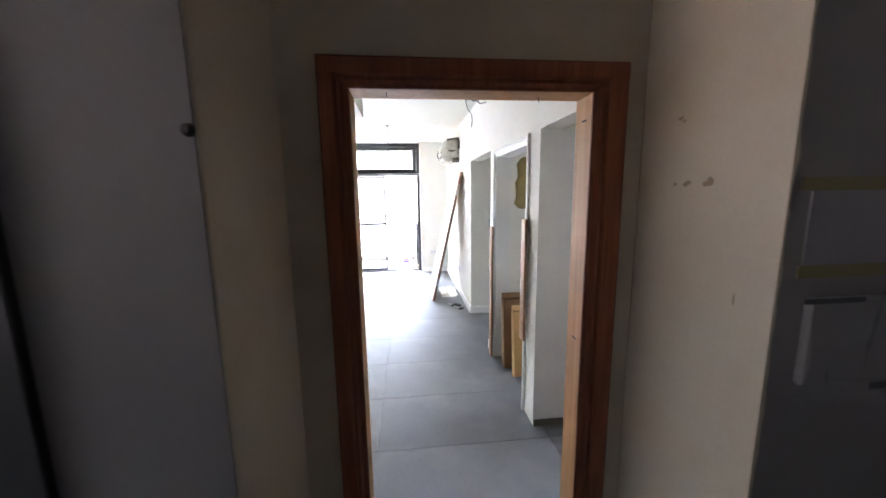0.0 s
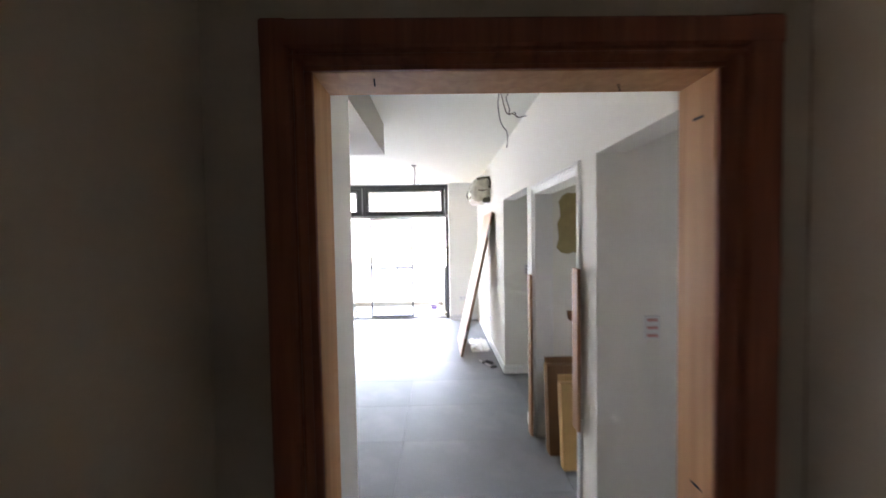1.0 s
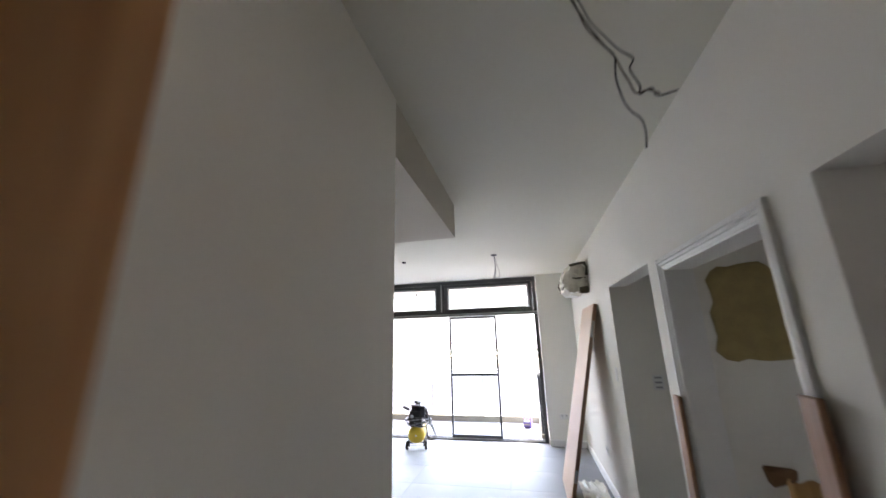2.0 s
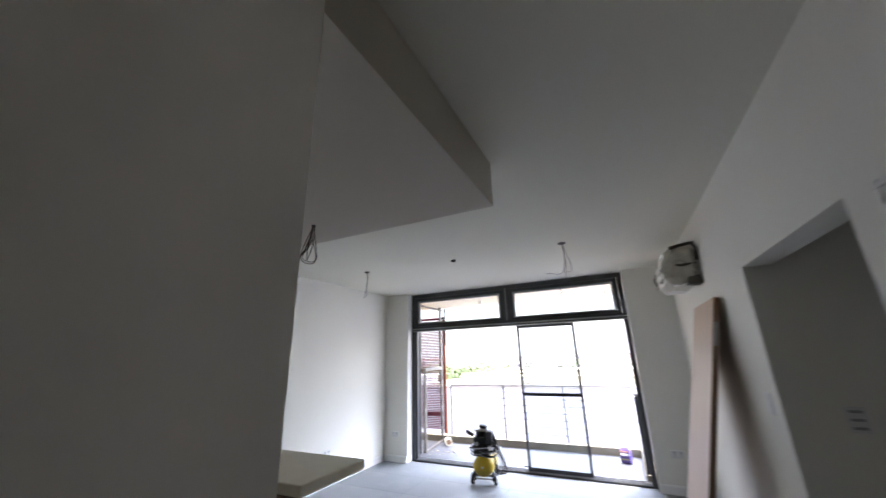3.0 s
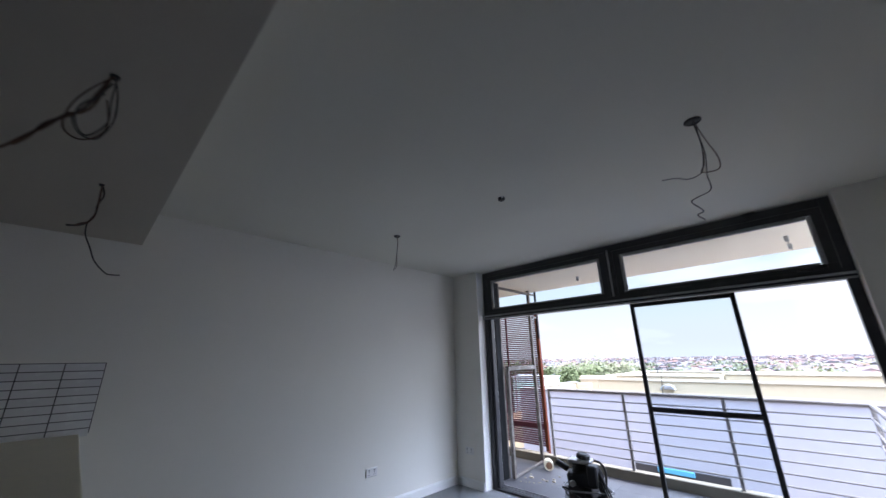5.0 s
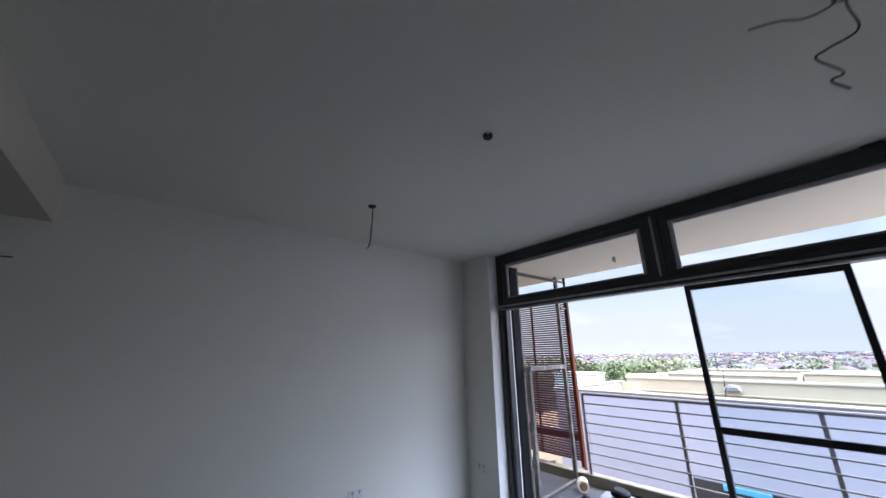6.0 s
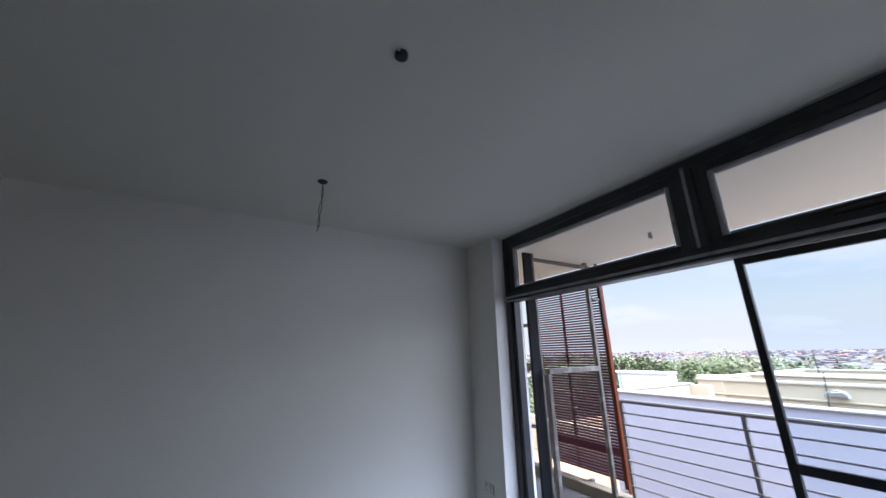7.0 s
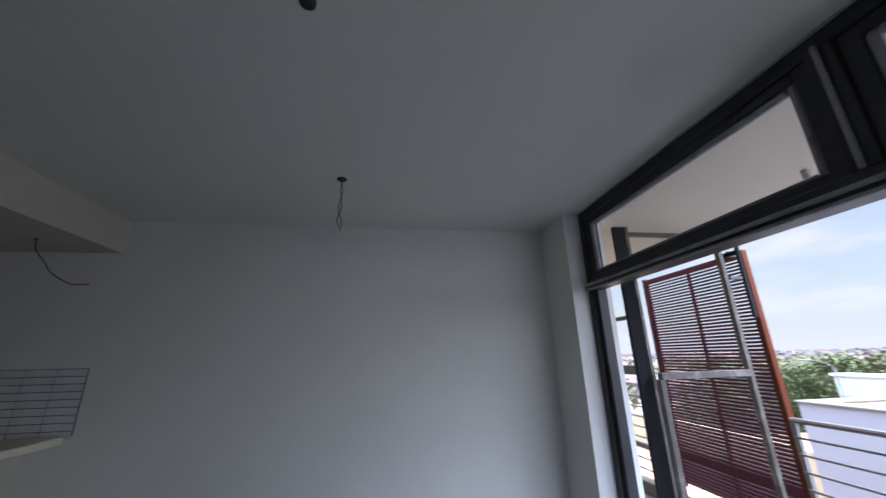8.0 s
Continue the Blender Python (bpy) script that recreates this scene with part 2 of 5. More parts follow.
M_ROOF = mat("pale flat roof", (0.175, 0.162, 0.15), 0.9, vary=0.08, scale=0.6, fine=4, dirt=(0.22, 0.20, 0.17), dirt_amount=0.5)
M_TEAL = mat("blue sheet metal", (0.06, 0.26, 0.40), 0.5, vary=0.1, scale=3)
M_WHITE2 = mat("white sheet metal", (0.50, 0.54, 0.55), 0.5, vary=0.05, scale=2)
M_GREEN2 = mat("green netting", (0.38, 0.52, 0.46), 0.8, vary=0.1, scale=3)
# lightened towards pink: haze over the far ground is in the colour
M_EARTH = mat("dry earth and scrub under haze", (0.20, 0.165, 0.14), 0.95, vary=0.3, scale=0.02, fine=0.4, bump=0.2, dirt=(0.11, 0.11, 0.07), dirt_amount=0.7)
M_ORANGE = mat("orange earth", (0.26, 0.155, 0.085), 0.95, vary=0.2, scale=2, fine=20, bump=0.4)
M_BRICK = mat("red brick", (0.36, 0.12, 0.07), 0.9, vary=0.15, scale=20)
M_FOL = mat("dark green leaves", (0.098, 0.118, 0.055), 0.6, vary=0.22, scale=1.2, fine=9, bump=0)
M_FOL2 = mat("olive green leaves", (0.112, 0.118, 0.068), 0.6, vary=0.2, scale=1.0, fine=9, bump=0)
M_BARK = mat("grey bark", (0.12, 0.09, 0.065), 0.9, vary=0.2, scale=8, bump=0.5)


def islands(name, colors, rough=0.8):
    """One material whose joined pieces differ by island."""
    m = bpy.data.materials.new(name)
    m.use_nodes = True
    n, l = m.node_tree.nodes, m.node_tree.links
    geo, ramp = n.new("ShaderNodeNewGeometry"), n.new("ShaderNodeValToRGB")
    ramp.color_ramp.interpolation = "CONSTANT"
    ramp.color_ramp.elements[0].color = (*colors[0], 1)
    ramp.color_ramp.elements[1].position, ramp.color_ramp.elements[1].color = 1 / len(colors), (*colors[1], 1)
    for k in range(2, len(colors)):
        e = ramp.color_ramp.elements.new(k / len(colors))
        e.color = (*colors[k], 1)
    l.new(geo.outputs["Random Per Island"], ramp.inputs[0])
    l.new(ramp.outputs[0], n["Principled BSDF"].inputs["Base Color"])
    n["Principled BSDF"].inputs["Roughness"].default_value = rough
    return m


# tones kept close together: distance haze is put into these colours
M_TOWN = islands("far town walls muted by haze", [(0.155, 0.135, 0.135), (0.17, 0.16, 0.165), (0.15, 0.125, 0.125), (0.145, 0.14, 0.148), (0.18, 0.172, 0.175), (0.145, 0.135, 0.145)])
M_TOWNROOF = islands("far town roofs muted by haze", [(0.135, 0.085, 0.076), (0.125, 0.096, 0.09), (0.112, 0.106, 0.114), (0.112, 0.096, 0.095), (0.13, 0.122, 0.124), (0.15, 0.09, 0.076)])


# ---- shapes ----
def mesh_of(bm, name, material, smooth=False):
    me = bpy.data.meshes.new(name)
    bm.normal_update()
    bm.to_mesh(me)
    bm.free()
    me.materials.append(material)
    if smooth:
        for p in me.polygons:
            p.use_smooth = True
    return me


def part(name, bm, material, parent=None, label="", smooth=False):
    ob = new(name, mesh_of(bm, name, material, smooth))
    if parent is not None:
        ob.parent = parent
    if label:
        tagged(ob, label)
    return ob


def thing(name, label, category, m=None, group="", kind=""):
    ob = new(name)
    ob.empty_display_size = 0.1
    if m is not None:
        ob.matrix_basis = m
    return tagged(ob, label, category, group, kind)


def single(name, bm, material, label, category="", group="", kind="", smooth=False):
    return tagged(part(name, bm, material, smooth=smooth), label, category, group, kind)


def structure(name, bm, material, label=""):
    return tagged(part(name, bm, material), label or name.replace("_", " "), "", "", "structure")


def add_box(bm, a, b, bevel=0.0, m=None):
    ret = bmesh.ops.create_cube(bm, size=1)
    vs = ret["verts"]
    for v in vs:
        v.co = Vector([a[k] + (v.co[k] + 0.5) * (b[k] - a[k]) for k in range(3)])
    if bevel:
        es = list({e for v in vs for e in v.link_edges})
        out = bmesh.ops.bevel(bm, geom=es, offset=bevel, segments=1, affect="EDGES")
        vs = list({v for f in out["faces"] for v in f.verts} | {v for v in vs if v.is_valid})
    if m is not None:
        bmesh.ops.transform(bm, matrix=m, verts=[v for v in vs if v.is_valid])
    return bm


def box(a, b, bevel=0.0, m=None):
    return add_box(bmesh.new(), a, b, bevel, m)


def boxes(*pairs, bevel=0.0):
    bm = bmesh.new()
    for a, b in pairs:
        add_box(bm, a, b, bevel)
    return bm


def add_tube(bm, pts, r, sides=6):
    pts = [Vector(p) for p in pts]
    rings = []
    side = Vector((0.31, 0.77, 0.55)).normalized()
    for k, p in enumerate(pts):
        d = (pts[min(k + 1, len(pts) - 1)] - pts[max(k - 1, 0)]).normalized()
        side = (side - d * side.dot(d))
        if side.length < 1e-4:
            side = d.orthogonal()
        side.normalize()
        up = d.cross(side)
        rr = r[k] if isinstance(r, (list, tuple)) else r
        rings.append([bm.verts.new(p + rr * (math.cos(a) * side + math.sin(a) * up)) for a in [2 * math.pi * j / sides for j in range(sides)]])
    for a, b in zip(rings, rings[1:]):
        for j in range(sides):
            bm.faces.new((a[j], a[(j + 1) % sides], b[(j + 1) % sides], b[j]))
    bm.faces.new(rings[0][::-1])
    bm.faces.new(rings[-1])
    return bm


def tube(pts, r, sides=6):
    return add_tube(bmesh.new(), pts, r, sides)


def spline(pts, n=6):
    """Points of a smooth line through pts."""
    p = [Vector(q) for q in pts]
    p = [p[0] * 2 - p[1]] + p + [p[-1] * 2 - p[-2]]
    out = []
    for k in range(1, len(p) - 2):
        for j in range(n):
            t = j / n
            out.append(0.5 * (2 * p[k] + (p[k + 1] - p[k - 1]) * t + (2 * p[k - 1] - 5 * p[k] + 4 * p[k + 1] - p[k + 2]) * t * t
                              + (3 * p[k] - p[k - 1] - 3 * p[k + 1] + p[k + 2]) * t ** 3))
    return out + [p[-2]]


def lathe(profile, sides=20, m=None):
    """A turned body round z from (radius, height) pairs, closed at both ends."""
    bm = bmesh.new()
    rings = [[bm.verts.new((r * math.cos(2 * math.pi * j / sides), r * math.sin(2 * math.pi * j / sides), z)) for j in range(sides)] for r, z in profile]
    for a, b in zip(rings, rings[1:]):
        for j in range(sides):
            bm.faces.new((a[j], a[(j + 1) % sides], b[(j + 1) % sides], b[j]))
    bm.faces.new(rings[0][::-1])
    bm.faces.new(rings[-1])
    if m is not None:
        bmesh.ops.transform(bm, matrix=m, verts=bm.verts[:])
    return bm


def moulding(profile, a, b, m=None):
    """A straight moulding: a closed profile of (x, y) pairs run along z from a to b."""
    bm = bmesh.new()
    lo = [bm.verts.new((x, y, a)) for x, y in profile]
    hi = [bm.verts.new((x, y, b)) for x, y in profile]
    k = len(profile)
    for j in range(k):
        bm.faces.new((lo[j], lo[(j + 1) % k], hi[(j + 1) % k], hi[j]))
    bm.faces.new(lo[::-1])
    bm.faces.new(hi)
    if m is not None:
        bmesh.ops.transform(bm, matrix=m, verts=bm.verts[:])
    bmesh.ops.recalc_face_normals(bm, faces=bm.faces[:])
    return bm


def crumple(bm, amount, scale, seed=0.0):
    for v in bm.verts:
        v.co += amount * noise.noise_vector(v.co * scale + Vector((seed, seed * 1.7, -seed)))
    return bm


def grid_sheet(nx, ny, place):
    """A sheet of nx by ny faces whose points are place(u, v)."""
    bm = bmesh.new()
    vs = [[bm.verts.new(place(i / nx, j / ny)) for j in range(ny + 1)] for i in range(nx + 1)]
    for i in range(nx):
        for j in range(ny):
            bm.faces.new((vs[i][j], vs[i + 1][j], vs[i + 1][j + 1], vs[i][j + 1]))
    return bm

M_TILE.node_tree.nodes["Principled BSDF"].inputs["Specular IOR Level"].default_value = 0.35
for m in (M_LOUV, M_LOUV2, M_POST):
    m.node_tree.nodes["Principled BSDF"].inputs["Specular IOR Level"].default_value = 0.2
for m in (M_FOL, M_FOL2, M_TOWN, M_TOWNROOF, M_EARTH):
    m.node_tree.nodes["Principled BSDF"].inputs["Specular IOR Level"].default_value = 0.08

# ---- plan ----
LX, RX = -3.166, 1.497            # living room walls
WALL_Y, WIN_Y = 8.02, 8.16        # face of the window wall; window frame
DOOR_Y, DOOR_Y2 = 1.626, 1.735     # entrance wall
H, HB = 2.80, 2.51                # ceiling; kitchen bulkhead
HALL_X = 0.195                    # hall face of the kitchen partition
RT = 0.15                         # thickness of the hall wall

floor = structure("floor", box((-6, -2.2, -0.20), (4.2, 8.28, -0.012)), M_GROUT, "dark grout bed under grey floor tiles")
structure("ceiling", box((-6, -2.2, H), (4.2, 8.28, H + 0.2)), M_CEIL, "plain white painted ceiling")
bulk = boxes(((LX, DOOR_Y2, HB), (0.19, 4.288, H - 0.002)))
structure("ceiling_bulkhead", bulk, M_BULK, "dropped white bulkhead over the kitchen, shade put into its colour")

structure("wall_west", box((LX - 0.2, DOOR_Y2, 0), (LX, 8.28, H)), M_WALL, "white painted long wall")
structure("wall_north_left", box((LX, WALL_Y, 0), (-2.70, 8.28, H)), M_WALL, "white painted pier beside the window")
structure("wall_north_right", box((0.92, WALL_Y, 0), (3.2, 8.28, H)), M_WALL, "white painted pier beside the window")

# entrance wall with the doorway
structure("wall_south", boxes(((LX - 0.2, DOOR_Y, 0), (0.42, DOOR_Y2, H)), ((1.31, DOOR_Y, 0), (RX, DOOR_Y2, H)), ((0.42, DOOR_Y, 2.065), (1.31, DOOR_Y2, H))), M_OLD, "worn plaster wall round the entrance door")
structure("wall_kitchen_back", box((LX, DOOR_Y2 + 0.001, 0), (HALL_X - 0.15, DOOR_Y2 + 0.02, H - 0.3)), M_WALL, "white kitchen wall")
structure("wall_partition", box((HALL_X - 0.15, DOOR_Y2 + 0.002, 0), (HALL_X, 2.905, H)), M_WALL, "white painted partition between hall and kitchen")
structure("wall_corridor_left", box((-4.0, 1.14, 0), (0.20, DOOR_Y - 0.001, H)), M_CORR, "dark grey painted corridor wall")
structure("wall_alcove_left", box((0.2005, 1.144, 0), (0.206, DOOR_Y, H)), M_OLD, "beige plaster return of the door alcove")
structure("wall_corridor_right", box((1.503, 1.10, 0), (4.0, DOOR_Y2, H)), M_CORR, "dark grey painted corridor wall")
structure("wall_alcove_right", box((RX, 1.096, 0), (1.5028, DOOR_Y, H)), M_OLD, "stained cream plaster return of the door alcove")
structure("wall_corridor_back", box((-4.2, -1.8, 0), (4.0, -1.6, H)), M_CORR, "dark grey painted corridor wall")
structure("wall_corridor_far", box((4.0, -1.8, 0), (4.2, 1.3, H)), M_CORR, "dark grey corridor end wall")
# out-of-view opening added so sky light reaches the door alcove
structure("wall_corridor_end", boxes(((-4.2, -1.8, 0), (-4.0, -0.7, H)), ((-4.2, 0.5, 0), (-4.0, 1.3, H)), ((-4.2, -0.7, 0), (-4.0, 0.5, 1.22)), ((-4.2, -0.7, 1.95), (-4.0, 0.5, H))), M_CORR, "corridor end wall with an unseen opening added for light")

# hall wall with its three openings
OPEN = [(1.76, 2.64, 2.11), (2.86, 3.785, 2.07), (4.005, 5.147, 2.14)]
bm = bmesh.new()
edge = DOOR_Y2
for y0, y1, top in OPEN:
    add_box(bm, (RX, edge, 0), (RX + RT, y0, H))
    add_box(bm, (RX, y0, top), (RX + RT, y1, H))
    edge = y1
add_box(bm, (RX, edge, 0), (RX + RT, WALL_Y, H))
structure("wall_east", bm, M_WALL, "white painted hall wall with three openings")
for k, (y0, y1) in enumerate([(2.64, 2.80), (3.80, 4.0), (5.147, 5.30)]):
    structure("wall_room_%d" % (k + 1), box((RX + RT, y0, 0), (3.2, y1, H)), M_WALL, "white painted wall of a side room")
# two unseen openings added here to brighten the side rooms with sky light
bm, edge = bmesh.new(), DOOR_Y2
for y0, y1, z0, z1 in ((1.76, 1.98, 1.42, 1.90), (3.15, 3.32, 1.50, 1.80)):
    add_box(bm, (3.2, edge, 0), (3.4, y0, H))
    add_box(bm, (3.2, y0, 0), (3.4, y1, z0))
    add_box(bm, (3.2, y0, z1), (3.4, y1, H))
    edge = y1
add_box(bm, (3.2, edge, 0), (3.4, 8.28, H))
structure("wall_rooms_back", bm, M_WALL, "white painted back wall of the side rooms with two openings added for light")

# skirting
def skirting(name, a, b, axis, face):
    """A moulded white board 0.1 m high, along x or y."""
    prof = [(0, 0), (0.016, 0), (0.016, 0.082), (0.010, 0.094), (0.004, 0.10), (0, 0.10)]
    bm = bmesh.new()
    ends = []
    for t in (a, b):
        ends.append([bm.verts.new((face[0] * d + face[1], t, z) if axis == "y" else (t, face[0] * d + face[1], z)) for d, z in prof])
    k = len(prof)
    for j in range(k):
        bm.faces.new((ends[0][j], ends[0][(j + 1) % k], ends[1][(j + 1) % k], ends[1][j]))
    bm.faces.new(ends[0])
    bm.faces.new(ends[1])
    bmesh.ops.recalc_face_normals(bm, faces=bm.faces[:])
    return structure(name, bm, M_SKIRT, "white painted skirting board")


skirting("baseboard_west", 4.0, WALL_Y - 0.018, "y", (1, LX))
skirting("baseboard_north_left", LX + 0.001, -2.705, "x", (-1, WALL_Y))
skirting("baseboard_north_right", 0.925, RX - 0.018, "x", (-1, WALL_Y))
skirting("baseboard_east", 5.15, WALL_Y - 0.001, "y", (-1, RX))
skirting("baseboard_east_pier", 3.84, 4.0, "y", (-1, RX))
skirting("baseboard_room", RX + 0.002, 3.1, "x", (-1, 5.147))
skirting("baseboard_partition", DOOR_Y2 + 0.03, 2.903, "y", (1, HALL_X))
structure("trim_room", box((RX + 0.002, 2.622, 0), (3.1, 2.6385, 0.05), 0.003), M_CONC, "unpainted strip at the foot of the wall")

# ---- entrance door frame ----
def along(p, q, inward):
    """Axes that lay a moulding from p to q, its profile's x pointing inward and its y towards the corridor."""
    p, q, x = Vector(p), Vector(q), Vector(inward)
    z = (q - p).normalized()
    y = z.cross(x)
    m = Matrix((x, y, z)).transposed().to_4x4()
    m.translation = p
    return m, (q - p).length


def architrave(name, p, q, inward, parent, wide):
    m, length = along(p, q, inward)
    s = 1 if (m.to_3x3() @ Vector((0, 1, 0))).y < 0 else -1
    prof = [(0, 0), (0, 0.020), (0.006, 0.024), (0.058, 0.024), (0.064, 0.020), (0.067, 0.012), (0.072, 0.012), (0.076, 0.018), (0.082, 0.018), (0.088, 0.010), (0.094, 0.004), (0.094, 0)]
    return part(name, moulding([(x * wide / 0.094, s * y) for x, y in prof], 0, length, m), M_DARKWOOD, parent)


door_1 = thing("door_1", "red-brown stained timber door frame with bare pine lining, no door leaf", "door frame", kind="structure")
FX0, FX1, FTOP = 0.338, 1.418, 2.148
architrave("architrave", (FX0, DOOR_Y, 0), (FX0, DOOR_Y, FTOP), (1, 0, 0), door_1, 0.082)
architrave("architrave", (FX1, DOOR_Y, 0), (FX1, DOOR_Y, FTOP), (-1, 0, 0), door_1, 0.108)
architrave("architrave", (FX0 + 0.001, DOOR_Y - 0.0006, FTOP), (FX1 - 0.001, DOOR_Y - 0.0006, FTOP), (0, 0, -1), door_1, 0.086)
# bare pine lining
LX0, LX1, LTOP = 0.434, 1.300, 2.059
for a, b in (((0.4205, DOOR_Y + 0.004, 0), (LX0 + 0.004, DOOR_Y2 + 0.012, LTOP - 0.0085)), ((LX1 - 0.006, DOOR_Y + 0.004, 0), (1.3095, DOOR_Y2 + 0.012, LTOP - 0.0085)), ((0.4205, DOOR_Y + 0.004, LTOP - 0.008), (1.3095, DOOR_Y2 + 0.012, 2.0645))):
    part("lining", box(a, b, 0.002), M_PINE, door_1, "bare pale pine lining")
for a, b in (((0.4205, DOOR_Y - 0.006, 0), (LX0 + 0.004, DOOR_Y + 0.0035, LTOP - 0.0085)), ((LX1 - 0.006, DOOR_Y - 0.006, 0), (1.3095, DOOR_Y + 0.0035, LTOP - 0.0085)), ((0.4205, DOOR_Y - 0.006, LTOP - 0.008), (1.3095, DOOR_Y + 0.0035, 2.0625))):
    part("stop", box(a, b, 0.002), M_DARKWOOD, door_1, "stained stop over the edge of the lining")
for x, y in ((0.56, 1.66), (1.12, 1.70)):
    part("nail", tube([(x, y, LTOP - 0.008), (x + 0.002, y - 0.004, LTOP - 0.026)], 0.0015, 6), M_IRON, door_1, "bent dark nail")
for z in (1.96, 1.10):
    part("screw_slot", box((LX1 - 0.0075, 1.664, z), (LX1 - 0.005, 1.694, z + 0.006)), M_IRON, door_1, "dark slot in the lining")

# ---- white door frame in the hall wall, with brown timber strips nailed to it ----
door_2 = thing("door_2", "white painted door casing, no leaf hung", "door frame", kind="structure")
y0, y1, top = OPEN[1]
WP = [(0, 0), (0, 0.016), (0.022, 0.020), (0.026, 0.012), (0.040, 0.012), (0.044, 0.006), (0.060, 0.004), (0.060, 0)]
for p, q, i in (((RX, y0 - 0.035, 0), (RX, y0 - 0.035, top + 0.045), (0, 1, 0)), ((RX, y1 + 0.035, 0), (RX, y1 + 0.035, top + 0.045), (0, -1, 0)), ((RX - 0.0005, y0 - 0.034, top + 0.045), (RX - 0.0005, y1 + 0.034, top + 0.045), (0, 0, -1))):
    m, length = along(p, q, i)
    s = 1 if (m.to_3x3() @ Vector((0, 1, 0))).x < 0 else -1
    part("casing", moulding([(x, s * y) for x, y in WP], 0, length, m), M_SKIRT, door_2)
for a, b in (((RX + 0.002, y0, 0), (RX + RT - 0.002, y0 + 0.024, top - 0.024)), ((RX + 0.002, y1 - 0.024, 0), (RX + RT - 0.002, y1, top - 0.024)), ((RX + 0.002, y0, top - 0.024), (RX + RT - 0.002, y1, top))):
    part("jamb", box(a, b, 0.002), M_SKIRT, door_2)


def timber_strip(y, z0, z1, w):
    bm = box((-0.022, 0, z0), (0, w, z1), 0.003)
    ob = single("timber_strip", bm, M_STRIP, "brown timber strip fixed upright against the white door casing", "timber", "timber strips on the casing")
    ob.matrix_basis = pose(RX - 0.024, y, 0)
    return ob


timber_strip(2.775, 0.60, 1.515, 0.075)
timber_strip(3.765, 0.004, 1.375, 0.075)

# ---- window wall ----
window_1 = thing("window_1", "dark aluminium balcony sliding door with two fanlights, left half open", "window", kind="structure")
WX0, WX1, TR0, TR1 = -2.695, 0.915, 2.115, 2.205
fy0, fy1 = WIN_Y, WIN_Y + 0.10
def bar(name, a, b, mt=None, parent=None, bevel=0.004, label=""):
    return part(name, box(a, b, bevel), mt or M_ALU, parent or window_1, label)


bar("frame", (WX0, fy0, 0.0), (WX0 + 0.065, fy1, H - 0.001))
bar("frame", (WX1 - 0.065, fy0, 0.0), (WX1, fy1, H - 0.001))
bar("frame", (WX0 + 0.066, fy0, H - 0.075), (WX1 - 0.066, fy1, H - 0.001))
bar("transom", (WX0 + 0.066, fy0 - 0.012, TR0), (WX1 - 0.066, fy1, TR1))
bar("transom_lip", (WX0 - 0.004, fy0 - 0.030, TR0 + 0.030), (WX1 + 0.004, fy0 - 0.013, TR0 + 0.050), M_ALU2)
bar("transom_lip", (WX0 - 0.004, fy0 - 0.024, TR0 - 0.004), (WX1 + 0.004, fy0 - 0.013, TR0 + 0.012), M_ALU2)
bar("mullion", (-0.905, fy0 - 0.006, TR1 + 0.001), (-0.815, fy1, H - 0.076))
bar("mullion_rib", (-0.872, fy0 - 0.022, TR1 + 0.001), (-0.852, fy0 - 0.007, H - 0.060), M_ALU2)
bar("track", (WX0 + 0.066, fy0 - 0.01, 0.0), (WX1 - 0.066, fy1 + 0.05, 0.022))
for y in (fy0 + 0.022, fy0 + 0.072, fy1 + 0.03):
    bar("track_rail", (WX0 + 0.07, y, 0.022), (WX1 - 0.07, y + 0.006, 0.034), M_ALU2, bevel=0)


def sash(x0, x1, z0, z1):
    """A fanlight: four rails with a dusty bevelled inner bead and a pane."""
    sh = part("fanlight", boxes(((x0, fy0 + 0.012, z0), (x0 + 0.062, fy1 - 0.01, z1)), ((x1 - 0.062, fy0 + 0.012, z0), (x1, fy1 - 0.01, z1)),
                                ((x0 + 0.062, fy0 + 0.012, z0), (x1 - 0.062, fy1 - 0.01, z0 + 0.042)), ((x0 + 0.062, fy0 + 0.012, z1 - 0.050), (x1 - 0.062, fy1 - 0.01, z1)), bevel=0.003), M_ALU, window_1)
    a, b, c, d = x0 + 0.063, x1 - 0.063, z0 + 0.043, z1 - 0.051
    w = 0.034
    for p, q in (((a, c), (a + w, d)), ((b - w, c), (b, d)), ((a + w, c), (b - w, c + 0.018)), ((a + w, d - w), (b - w, d))):
        part("bead", box((p[0], fy0 + 0.016, p[1]), (q[0], fy0 + 0.052, q[1]), 0.010), M_ALU2, sh, "grey dusty glazing bead")
    pane = part("pane", box((a + w - 0.004, fy0 + 0.040, c + 0.014), (b - w + 0.004, fy0 + 0.046, d - w + 0.004)), M_GLASS, sh)
    pane.visible_shadow = False
    return sh


sash(WX0 + 0.068, -0.908, TR1 + 0.003, H - 0.078)
right_sash = sash(-0.812, WX1 - 0.068, TR1 + 0.003, H - 0.078)
for x in (-0.30, 0.60):
    part("stay_arm", box((x, fy0 - 0.002, TR1 + 0.012), (x + 0.16, fy0 + 0.020, TR1 + 0.034), 0.004), M_ALU, right_sash)
part("sealant_lump", crumple(box((0.36, fy0 - 0.024, 2.770), (0.455, fy0 + 0.002, 2.797), 0.008), 0.008, 30, 3), M_BLACK, window_1, "dark lump of sealant at the head")
part("corner_block", box((WX1 - 0.14, fy0 - 0.014, TR1 - 0.02), (WX1 - 0.07, fy0 + 0.016, TR1 + 0.045), 0.006), M_ALU, right_sash)


